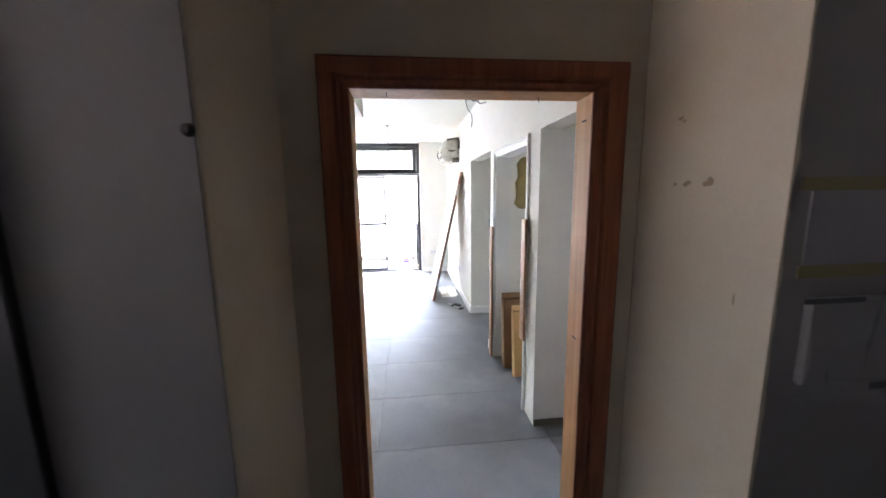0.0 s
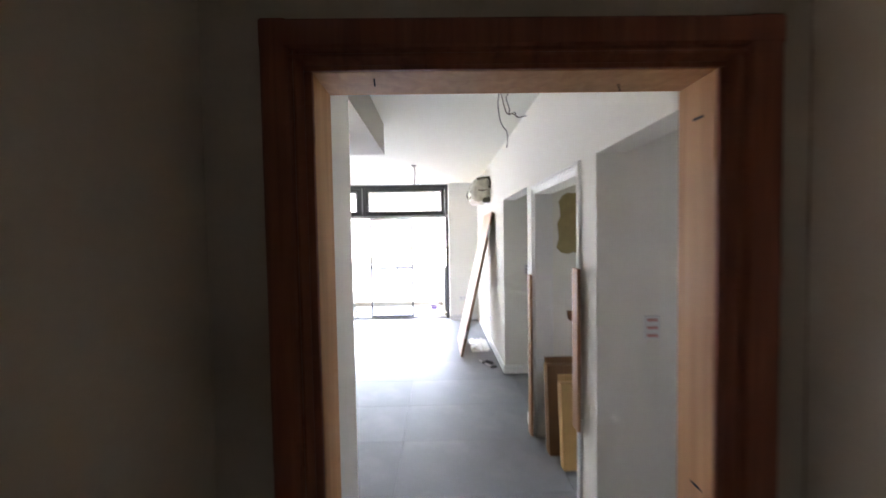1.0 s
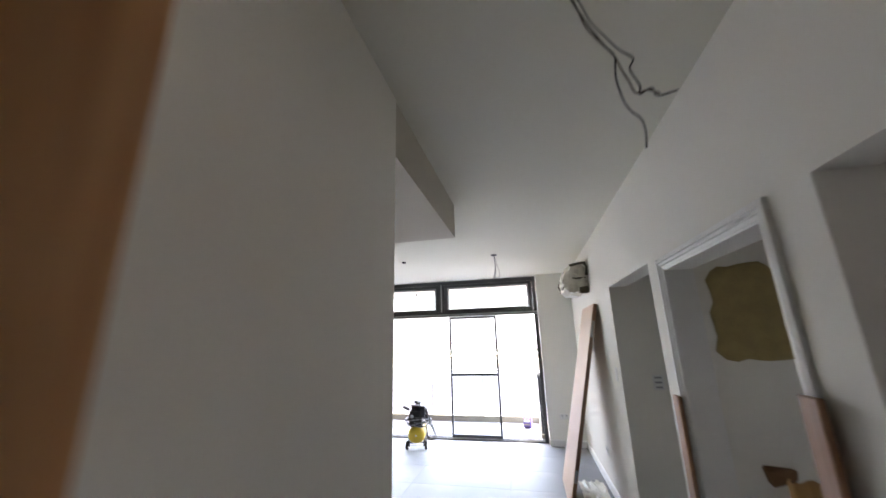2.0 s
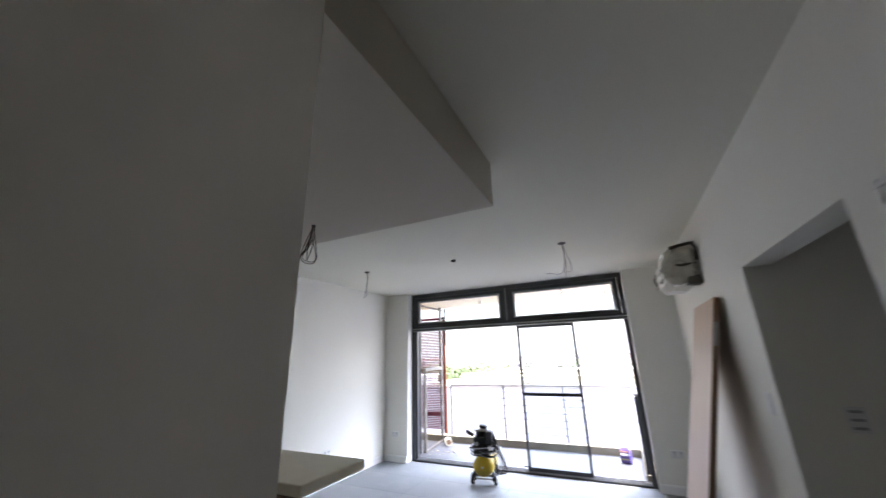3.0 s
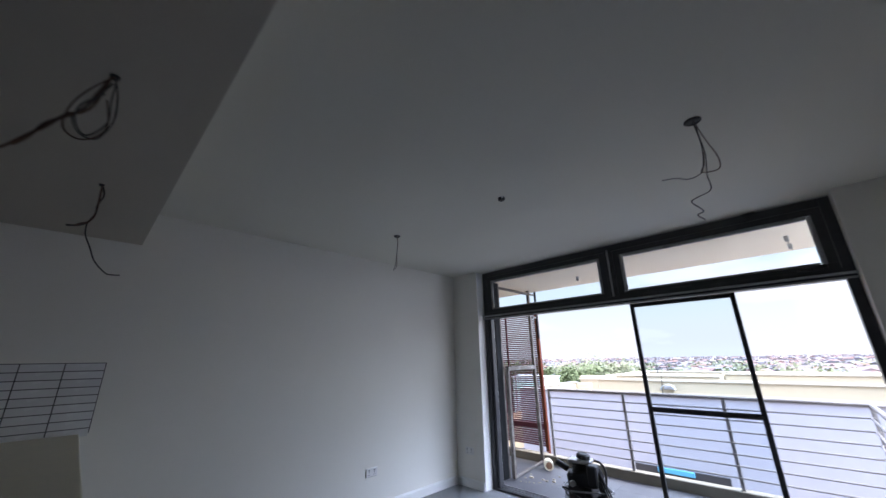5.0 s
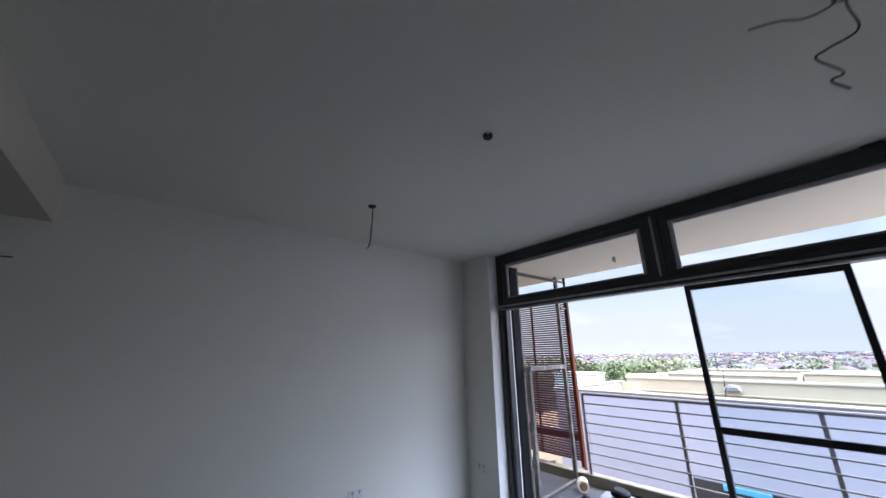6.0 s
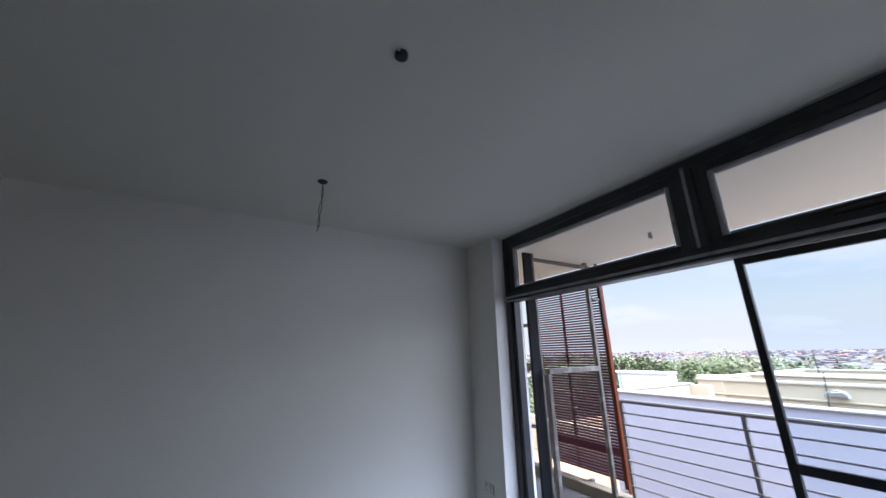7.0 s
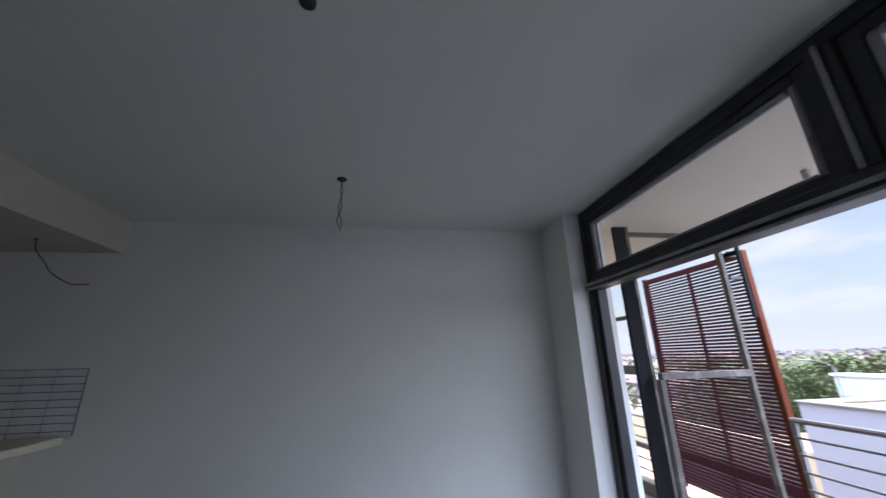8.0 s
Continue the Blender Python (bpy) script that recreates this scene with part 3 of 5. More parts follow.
def sliding_panel(x0, x1, y, handle):
    """A sliding leaf: stiles, rails, midrail, two panes and a catch."""
    p = part("sliding_panel", boxes(((x0, y, 0.035), (x0 + 0.038, y + 0.030, TR0 - 0.005)), ((x1 - 0.038, y, 0.035), (x1, y + 0.030, TR0 - 0.005)),
                                    ((x0 + 0.038, y, 0.035), (x1 - 0.038, y + 0.030, 0.085)), ((x0 + 0.038, y, TR0 - 0.045), (x1 - 0.038, y + 0.030, TR0 - 0.005)), bevel=0.003), M_ALU, window_1)
    part("midrail", box((x0 + 0.0385, y + 0.002, 1.050), (x1 - 0.0385, y + 0.028, 1.096), 0.003), M_ALU, p)
    for z0, z1 in ((0.086, 1.049), (1.097, TR0 - 0.046)):
        g = part("pane", box((x0 + 0.032, y + 0.015, z0 - 0.002), (x1 - 0.032, y + 0.021, z1 + 0.002)), M_GLASS2, p)
        g.visible_shadow = False
    if handle:
        part("catch", box((x1 - 0.13, y - 0.014, 1.062), (x1 - 0.03, y - 0.001, 1.084), 0.003), M_ALU, p, "dark catch on the midrail")
        part("foot_bolt", boxes(((x0 - 0.055, y - 0.012, 0.085), (x0 + 0.03, y - 0.001, 0.098)), ((x0 + 0.014, y - 0.012, 0.06), (x0 + 0.03, y - 0.001, 0.120)), bevel=0.002), M_ALU, p, "small dark foot bolt")
    return p


sliding_panel(-0.732, 0.160, fy0 + 0.030, True)
bar("inner_jamb", (WX0 + 0.066, fy0 + 0.018, 0.022), (WX0 + 0.105, fy1 - 0.004, TR0 - 0.002), M_ALU)
structure("window_reveal", box((-2.699, WALL_Y + 0.002, 0), (-2.6955, WIN_Y, H - 0.002)), M_SKIRT, "white plaster reveal of the window")
structure("window_outer_reveal", box((-2.72, 8.2825, 0), (-2.648, 8.335, 2.738), 0.004), M_SKIRT, "white plaster edge outside the window frame")
structure("trim_ceiling_bead", tube([(x, WIN_Y - 0.004 + 0.003 * math.sin(9 * x), H - 0.004) for x in np.linspace(-2.69, 0.91, 70)], [0.006 + 0.005 * abs(noise.noise(Vector((3 * x, 0, 0)))) for x in np.linspace(-2.69, 0.91, 70)], 5), M_ALU2, "rough sealant line between frame and ceiling")

# ---- balcony ----
BY0, BY1 = 8.281, 9.80
structure("balcony_slab", box((-8.0, BY0, -0.25), (0.98, BY1 + 0.05, -0.022)), M_CONC, "concrete balcony slab")
structure("balcony_ceiling", box((-12, BY0, 2.74), (1.02, 9.86, 2.98)), M_SOFF, "cream painted underside of the slab above the balcony")
structure("balcony_kerb", box((-8.0, 9.66, -0.02), (0.93, BY1, 0.105), 0.008), M_CONC, "low raw concrete kerb under the railing")
structure("balcony_facade", boxes(((-6.0, BY0, -14), (-3.37, BY0 + 0.001, 9)), ((3.2, BY0, -14), (3.9, BY0 + 0.001, 9))), M_CREAM, "rendered facade")

railing = thing("railing", "grey painted steel balcony railing on a concrete kerb", "railing")
RY, RAILS = 9.72, [1.075, 0.955, 0.835, 0.715, 0.595, 0.475, 0.355, 0.235]
for x in (-2.655, -1.495, -0.345, 0.835):
    part("post", box((x - 0.018, RY - 0.018, 0.10), (x + 0.018, RY + 0.018, 1.085), 0.003), M_RAIL, railing)
for z in RAILS:
    r = 0.021 if z > 1 else 0.009
    part("bar", tube([(-2.66, RY - (0.0 if z > 1 else 0.026), z), (0.84, RY - (0.0 if z > 1 else 0.026), z)], r, 8), M_RAIL, railing)
    part("bar", tube([(0.835 + (0.0 if z > 1 else -0.026), RY - 0.02, z), (0.835 + (0.0 if z > 1 else -0.026), 8.36, z)], r, 8), M_RAIL, railing)
for z in RAILS:
    part("bar", tube([(-7.9, RY - (0.0 if z > 1 else 0.026), z), (-4.42, RY - (0.0 if z > 1 else 0.026), z)], 0.021 if z > 1 else 0.009, 8), M_RAIL, railing)
for x in (-4.42, -5.6, -6.8):
    part("post", box((x - 0.018, RY - 0.018, 0.10), (x + 0.018, RY + 0.018, 1.085), 0.003), M_RAIL, railing)
part("post", box((0.806, 8.33, 0.0), (0.856, 8.37, 1.06), 0.003), M_ALU, railing, "dark end post")
structure("balcony_kerb_side", box((0.80, 8.30, -0.02), (0.93, 9.655, 0.105), 0.008), M_CONC, "low raw concrete kerb")

steel_frame = thing("steel_frame", "unpainted galvanised steel screen frame standing on the balcony", "metal frame")
for a, b in (((-2.865, 9.62, 0), (-2.815, 9.665, 2.739)), ((-2.745, 8.66, 0), (-2.695, 8.71, 1.40))):
    part("post", box(a, b, 0.004), M_GALV, steel_frame)
ang = math.atan2(9.64 - 8.685, -2.84 + 2.72)
part("crossbar", box((0, -0.025, 1.40), (0.97, 0.025, 1.455), 0.004, pose(-2.72, 8.685, 0, 0, 0, math.degrees(ang))), M_GALV, steel_frame)
part("base_bar", box((0, -0.02, 0.0), (0.95, 0.02, 0.03), 0.004, pose(-2.72, 8.70, 0, 0, 0, math.degrees(ang))), M_GALV, steel_frame)
part("post", box((-2.835, 8.556, -0.012), (-2.80, 8.675, 2.739), 0.004), M_POST, steel_frame, "dark painted post")
part("post_edge", box((-2.83, 8.676, -0.012), (-2.797, 8.705, 2.739), 0.002), M_GALV, steel_frame, "bare galvanised post edge")
for z in (2.66, 2.25):
    part("link", box((-2.83, 9.666, z), (-2.80, 9.799, z + 0.03), 0.003), M_GALV, steel_frame)
for z, tall in ((1.895, 0.035), (1.435, 0.075), (0.870, 0.035)):
    part("rung", box((-3.55, 8.59, z), (-2.836, 8.62, z + tall), 0.003), M_GALV, steel_frame)
part("head_bar", box((-2.86, 8.706, 2.66), (-2.82, 9.62, 2.70), 0.004), M_GALV, steel_frame, "dark head bar")

louvre_screen = thing("louvre_screen", "red-brown louvred sun screen with a rust-orange edge, outside the railing", "sun screen")
SX0, SX1, SY = -4.36, -2.895, 10.0
for p, q2 in (((SX1 - 0.05, 9.79, 0.02), (SX1 - 0.01, SY - 0.029, 0.08)), ((-3.40, 9.79, 0.02), (-3.36, SY - 0.029, 0.08)), ((SX1 - 0.05, 9.835, 2.50), (SX1 - 0.01, SY - 0.029, 2.56))):
    part("bracket", box(p, q2, 0.003), M_GALV, louvre_screen, "galvanised bracket")
part("hanger", box((SX1 + 0.08, 9.80, 1.9), (SX1 + 0.108, 9.834, 2.739), 0.003), M_POST, louvre_screen, "dark hanger fixed to the soffit")
part("hanger_arm", box((SX1 - 0.05, 9.80, 2.50), (SX1 + 0.079, 9.834, 2.54), 0.003), M_POST, louvre_screen)
part("stile", box((SX1 - 0.055, SY - 0.03, 0.02), (SX1, SY + 0.03, 2.575), 0.004), M_LOUV2, louvre_screen, "rust-orange side post")
part("stile", box((SX0, SY - 0.03, 0.10), (SX0 + 0.055, SY + 0.03, 2.575), 0.004), M_LOUV, louvre_screen)
part("centre_post", box((-3.63, SY - 0.005, 0.14), (-3.605, SY + 0.028, 2.494), 0.002), M_LOUV, louvre_screen)
for z, tall in ((0.42, 0.075), (2.495, 0.06)):
    part("rail", box((SX0 + 0.056, SY - 0.028, z), (SX1 - 0.056, SY + 0.022, z + tall), 0.003), M_LOUV, louvre_screen)
slat = None
for k in range(66):
    z = 0.16 + 0.0355 * k
    if 0.409 < z < 0.500:
        continue
    if slat is None:
        slat = part("slat", box((SX0 + 0.05, -0.017, -0.0105), (SX1 - 0.05, 0.017, 0.0105), 0.003, pose(0, 0, 0, 15, 0, 0)), M_LOUV, louvre_screen)
        slat.location = (0, SY, z)
    else:
        s2 = new("slat", slat.data)
        s2.parent, s2.location = louvre_screen, (0, SY, z)


for x, y in ((-1.70, 9.21), (-0.96, 8.83), (0.62, 9.05), (0.64, 9.45)):
    sp = thing("soffit_bracket", "small grey metal fixing screwed to the balcony soffit", "fixing", pose(x, y, 2.74), "soffit fixings")
    part("plate", box((-0.018, -0.010, -0.060), (0.018, 0.010, 0.0), 0.003), M_ALU2, sp)
    part("wire_end", tube([(0.0, 0, -0.058), (0.012, 0.0, -0.075)], 0.004, 6), M_WIRE, sp)

# ---- small fittings ----
def socket(name, label, m, gangs=2):
    t = thing(name, label, "socket", m, "wall sockets")
    part("plate", box((-0.073, -0.010, -0.043), (0.073, 0, 0.043), 0.004), M_PLATE, t)
    for k in range(gangs):
        x = -0.034 + 0.068 * k
        part("rocker", box((x - 0.009, -0.014, 0.012), (x + 0.009, -0.010, 0.030), 0.001), M_GREYP, t, "grey switch rocker")
        part("pin_holes", boxes(((x - 0.003, -0.0115, -0.002), (x + 0.003, -0.0095, 0.008)), ((x - 0.014, -0.0115, -0.022), (x - 0.006, -0.0095, -0.017)), ((x + 0.006, -0.0115, -0.022), (x + 0.014, -0.0095, -0.017))), M_BLACK, t, "dark pin holes")
    return t


socket("wall_socket", "white double wall socket low on the white wall", pose(LX, 6.63, 0.41, 0, 0, 90))
socket("wall_socket", "white double wall socket beside the window", pose(-2.94, WALL_Y, 0.42))
socket("wall_socket", "white double wall socket beside the window", pose(1.18, WALL_Y, 0.44))
socket("wall_socket", "white socket plate behind the leaning door leaf", pose(RX, 6.3, 0.42, 0, 0, -90))


def switch(label, m, rocker):
    t = thing("light_switch", label, "switch", m, "wall switches")
    part("plate", box((-0.043, -0.006, -0.062), (0.043, 0, 0.062), 0.003), M_PLATE, t)
    for z in (-0.040, 0.0, 0.040):
        part("rocker", box((-0.026, -0.009, z - 0.007), (0.028, -0.0055, z + 0.007), 0.001), rocker, t, "taped rocker")
    return t


switch("white triple light switch with pink taped rockers", pose(1.78, 2.64, 1.22), M_PINK)
switch("white triple light switch with dark taped rockers", pose(1.785, 5.147, 1.29), M_GREYP)
switch("blank white switch plate on the hall wall", pose(RX, 5.32, 1.34, 0, 0, -90), M_PLATE)


def wires(name, label, at, strands, r=0.0035, ring=0.045, mt=None, turn=0):
    """Cables that hang from a ceiling box: each strand a list of offsets from the hole."""
    t = thing(name, label, "cable", pose(*at, 0, 0, turn), "loose ceiling cables")
    if ring:
        part("ceiling_box", lathe([(ring, 0.0), (ring, -0.004), (ring * 0.8, -0.010), (ring * 0.7, -0.004)], 16), M_BLACK, t, "dark round ceiling box")
    for k, s in enumerate(strands):
        part("strand", tube(spline([(0.004 * k, 0.003 * k, 0)] + s, 6), r, 6), M_WIRE2 if k % 2 else (mt or M_WIRE), t, smooth=True)
    return t


# living room
wires("hanging_wire", "thin grey cables hanging in a small loop from the ceiling", (-2.227, 6.186, H), [
    [(0.0, 0.01, -0.10), (0.01, -0.01, -0.22), (-0.03, 0.01, -0.30), (-0.05, 0.0, -0.36)],
    [(0.01, 0.0, -0.09), (-0.01, 0.01, -0.20), (0.02, -0.01, -0.31), (-0.02, 0.0, -0.35)]], 0.003, 0.034)
wires("hanging_wire", "tangle of dark cables hanging from a round ceiling box", (0.344, 6.229, H), [
    [(0.01, 0.0, -0.16), (-0.01, -0.01, -0.30), (-0.04, -0.03, -0.335), (-0.08, -0.06, -0.35), (-0.12, -0.08, -0.335), (-0.18, -0.12, -0.34)],
    [(0.03, 0.02, -0.12), (0.06, 0.04, -0.23), (0.055, 0.035, -0.30), (0.01, 0.0, -0.32), (-0.02, -0.01, -0.31), (0.0, 0.0, -0.27), (0.01, 0.0, -0.20)],
    [(0.01, 0.0, -0.09), (0.015, 0.0, -0.22), (0.0, 0.0, -0.33), (0.0, -0.01, -0.42), (-0.06, -0.04, -0.455), (-0.085, -0.06, -0.48), (-0.05, -0.03, -0.53), (-0.075, -0.05, -0.55), (-0.05, -0.03, -0.58)]], 0.0026, 0.042)
cap = thing("ceiling_outlet", "small black capped outlet hanging just below the ceiling", "ceiling outlet", pose(-0.950, 6.245, H))
part("clip", tube([(0.02, -0.02, 0), (0.02, -0.02, -0.012)], 0.006, 8), M_PLATE, cap, "pale clip")
part("cap", lathe([(0.018, 0.006), (0.028, 0.002), (0.028, -0.016), (0.020, -0.023)], 14), M_BLACK, cap)
# under the bulkhead
wires("hanging_wire", "coiled bundle of brown and grey cables hanging from the bulkhead", (-0.954, 3.997, HB), [
    [(0.0, 0.02, -0.07), (0.01, 0.03, -0.16), (0.03, 0.02, -0.23), (0.0, 0.0, -0.25), (-0.03, -0.04, -0.23), (0.01, -0.06, -0.20), (0.02, -0.03, -0.14), (0.0, 0.0, -0.03)],
    [(0.01, -0.04, -0.08), (0.01, -0.07, -0.16), (-0.01, -0.075, -0.23), (0.0, -0.04, -0.265), (0.03, 0.0, -0.26), (0.02, 0.02, -0.20), (0.0, 0.0, -0.10)],
    [(0.0, 0.01, -0.10), (-0.02, 0.015, -0.17), (-0.01, -0.02, -0.24), (0.02, -0.05, -0.22), (0.02, -0.05, -0.16), (0.0, -0.01, -0.08)]], 0.0026, 0.014)
wires("hanging_wire", "stiff brown cable ends twisted together under the bulkhead", (-0.954, 3.990, HB), [
    [(0.0, -0.015, -0.12), (0.01, -0.035, -0.175), (0.01, -0.065, -0.20), (0.01, -0.095, -0.26), (0.02, -0.12, -0.305), (0.02, -0.15, -0.355), (0.02, -0.165, -0.37)],
    [(0.005, -0.02, -0.10), (0.0, -0.04, -0.165), (0.015, -0.06, -0.205), (0.005, -0.10, -0.25), (0.025, -0.115, -0.31), (0.015, -0.14, -0.345)]], 0.0042, 0, M_WIRE2)
wires("hanging_wire", "short kinked dark cable hanging from the bulkhead", (-2.002, 4.003, HB), [
    [(0.0, 0.015, -0.035), (0.0, 0.02, -0.07), (0.0, 0.008, -0.12), (0.0, 0.01, -0.17), (0.0, -0.01, -0.225), (0.005, -0.04, -0.25), (0.01, -0.08, -0.26)],
    [(0.0, 0.01, -0.16), (0.004, -0.005, -0.22), (0.008, -0.03, -0.238), (0.01, -0.05, -0.256)]], 0.005, 0.012)
wires("hanging_wire", "thin curved dark cable hanging from the bulkhead", (-2.80, 3.957, HB), [
    [(-0.01, 0.01, -0.08), (-0.05, 0.05, -0.16), (-0.09, 0.09, -0.24), (-0.16, 0.16, -0.30), (-0.20, 0.20, -0.30), (-0.24, 0.24, -0.29)]], 0.0045, 0.010)
# hall
wires("hanging_wire", "several loose brown cables hanging from the hall ceiling", (0.79, 2.27, H), [
    [(0.04, 0.0, -0.15), (0.10, 0.0, -0.34), (0.12, 0.0, -0.41), (0.145, 0.0, -0.46), (0.17, 0.01, -0.49), (0.192, 0.0, -0.53), (0.182, 0.0, -0.555), (0.195, 0.0, -0.60), (0.192, 0.0, -0.62), (0.215, 0.0, -0.61), (0.225, 0.0, -0.63), (0.262, 0.0, -0.625)],
    [(0.035, -0.01, -0.16), (0.09, -0.01, -0.36), (0.108, 0.0, -0.42), (0.13, -0.01, -0.48), (0.152, -0.01, -0.52), (0.168, 0.0, -0.56), (0.172, -0.01, -0.59), (0.185, 0.0, -0.615), (0.205, -0.01, -0.62), (0.225, -0.01, -0.632)],
    [(0.03, -0.02, -0.17), (0.085, -0.02, -0.37), (0.13, -0.02, -0.49), (0.15, -0.02, -0.53), (0.148, -0.02, -0.56), (0.146, -0.02, -0.59), (0.152, -0.02, -0.64), (0.163, -0.02, -0.67), (0.178, -0.02, -0.69), (0.182, -0.02, -0.72), (0.178, -0.02, -0.755)]], 0.0019, 0.03)

# ---- air conditioner in its wrap ----
ac = thing("air_conditioner", "wall air conditioner wrapped in crumpled cream plastic", "air conditioner", pose(RX, 6.20, 2.20))
bm = box((-0.225, 0.0, 0.05), (0.0, 0.86, 0.37), 0.03)
part("housing", bm, M_PLATE, ac)
bm = box((-0.25, -0.045, 0.045), (-0.003, 0.90, 0.40), 0.05)
bmesh.ops.triangulate(bm, faces=bm.faces[:])
bmesh.ops.subdivide_edges(bm, edges=[e for e in bm.edges if e.calc_length() > 0.12], cuts=5, use_grid_fill=True)
bmesh.ops.triangulate(bm, faces=bm.faces[:])
for v in bm.verts:
    pinch = 1 - 0.35 * max(0.0, (v.co.y - 0.55) / 0.4)
    v.co.z = 0.22 + (v.co.z - 0.22) * pinch
    # loose plastic bellies out where it hangs and pulls tight where it is taped
    v.co.x -= 0.035 * max(0.0, math.sin(9 * v.co.z + 4 * v.co.y)) * (v.co.x < -0.1)
crumple(bm, 0.034, 5.0, 3.0)
crumple(bm, 0.018, 13.0, 9.0)
crumple(bm, 0.008, 31.0, 4.0)
for v in bm.verts:
    v.co.x = min(v.co.x, -0.003)
part("plastic_wrap", bm, M_WRAP, ac, "crumpled cream plastic wrap")
for pts, r, mt in (([(-0.03, -0.066, 0.385), (-0.012, -0.070, 0.32), (-0.02, -0.066, 0.235)], 0.017, M_WRAP2), ([(-0.19, -0.06, 0.21), (-0.12, -0.066, 0.195), (-0.03, -0.066, 0.205)], 0.012, M_WRAP2),
                   ([(-0.20, -0.035, 0.372), (-0.12, -0.045, 0.385), (-0.01, -0.05, 0.392)], 0.016, M_WRAP2), ([(-0.23, -0.055, 0.30), (-0.15, -0.062, 0.26), (-0.06, -0.064, 0.17), (-0.01, -0.06, 0.10)], 0.010, M_WRAP),
                   ([(-0.26, 0.05, 0.24), (-0.272, 0.12, 0.20), (-0.262, 0.20, 0.19)], 0.014, M_WRAP2), ([(-0.27, 0.25, 0.13), (-0.28, 0.33, 0.11), (-0.27, 0.42, 0.13)], 0.013, M_WRAP2),
                   ([(-0.255, 0.0, 0.33), (-0.29, 0.18, 0.27), (-0.28, 0.36, 0.22), (-0.265, 0.60, 0.24)], 0.010, M_WRAP), ([(-0.25, 0.86, 0.30), (-0.275, 0.90, 0.22), (-0.24, 0.91, 0.13)], 0.012, M_WRAP2)):
    part("fold", crumple(tube(spline(pts, 5), r, 6), 0.012, 14, 2), mt, ac, "dark open fold" if mt == M_WRAP2 else "pale pulled ridge")
part("drain_cover", crumple(box((-0.12, -0.05, 0.02), (-0.004, 0.10, 0.10), 0.01), 0.02, 14, 4), M_WRAP2, ac, "dark wrap gathered under the unit")

# ---- leaning door leaf and what lies by it ----
leaf = thing("door_leaf", "pale flush door leaf leaning unhung against the white wall", "door", pose(0.98, 5.76, 0.011, 0, 13.0, 0))
part("slab", box((0.0, 0.003, 0.0), (0.040, 0.845, 2.09), 0.002), M_LEAF, leaf)
# brown edge away from the window, its shade put into the wood colour
part("lipping", box((0.001, -0.002, 0.001), (0.039, 0.0028, 2.089), 0.001), M_EDGE, leaf, "brown lipping on the edge, shade put into its colour")
part("latch_plate", box((0.008, -0.0045, 1.72), (0.032, -0.002, 1.90), 0.001), M_STEEL, leaf, "steel hinge plate")
part("latch_plate", box((0.008, -0.0045, 0.26), (0.032, -0.002, 0.38), 0.001), M_STEEL, leaf, "steel hinge plate")
bm = grid_sheet(14, 12, lambda u, v: Vector((1.16 + 0.28 * u, 5.95 + 0.62 * v, 0.012 + 0.05 * max(0, noise.noise(Vector((6 * u, 5 * v, 1)))) + 0.03 * abs(noise.noise(Vector((14 * u, 12 * v, 3)))))))
single("plastic_sheet", bm, M_WRAP, "crumpled pale plastic sheet on the floor behind the door leaf", "plastic sheet")
clamp = thing("hand_clamp", "black and steel hand clamp lying on the tiled floor", "tool", pose(1.30, 5.44, 0.012, 0, 0, 28))
part("bar", box((-0.012, -0.16, 0), (0.012, 0.16, 0.010), 0.002), M_STEEL, clamp)
part("grip", lathe([(0.012, 0), (0.020, 0.02), (0.020, 0.10), (0.012, 0.12)], 10, pose(0.03, 0.05, 0.02, 90, 0, 20)), M_BLACK, clamp, "black grip")
part("jaw", box((-0.03, -0.17, 0), (0.05, -0.135, 0.022), 0.004), M_BLACK, clamp)
part("jaw", box((-0.03, 0.02, 0), (0.05, 0.055, 0.022), 0.004), M_BLACK, clamp)


# ---- cardboard in the side room ----
def flat_carton(x, y, w, h, d, lean, mt, label):
    t = thing("cardboard_carton", label, "carton", pose(x, y, 0.0, -lean, 0, 0), "cartons in the side room")
    part("panel", crumple(box((0, 0, 0.002), (w, d, h), 0.004), 0.003, 6, 1), mt, t)
    part("flap", box((0.004, d * 0.1, h), (w - 0.004, d * 0.35, h + 0.05), 0.002, pose(0, 0, 0, -4, 0, 0)), mt, t)
    part("tape", box((w * 0.42, -0.0025, 0.3), (w * 0.54, -0.0005, h * 0.62)), M_PAPER, t, "pale tape patch")
    return t


flat_carton(1.57, 3.32, 0.42, 0.62, 0.07, 6, M_CARD, "flat brown cardboard carton standing in the side room")
flat_carton(1.525, 3.50, 0.52, 0.69, 0.09, 5, M_CARD2, "dark brown cardboard carton with its top open")
bent = thing("bent_packing", "torn brown packing card curling against the side room wall", "packing", pose(1.80, 3.70, 0.0))
part("sheet", grid_sheet(8, 10, lambda u, v: Vector((0.07 * (1 - v) + 0.22 * u * (1 - 0.45 * v), 0.06 * math.sin(2.5 * u) - 0.05 * u - 0.03 * v * v, 1.03 * v + 0.012 * math.sin(9 * u)))), M_CARD, bent)
part("torn_corner", crumple(box((-0.06, -0.01, 1.01), (0.06, 0.03, 1.075), 0.01), 0.02, 12, 3), M_CARD2, bent, "dark torn corner")
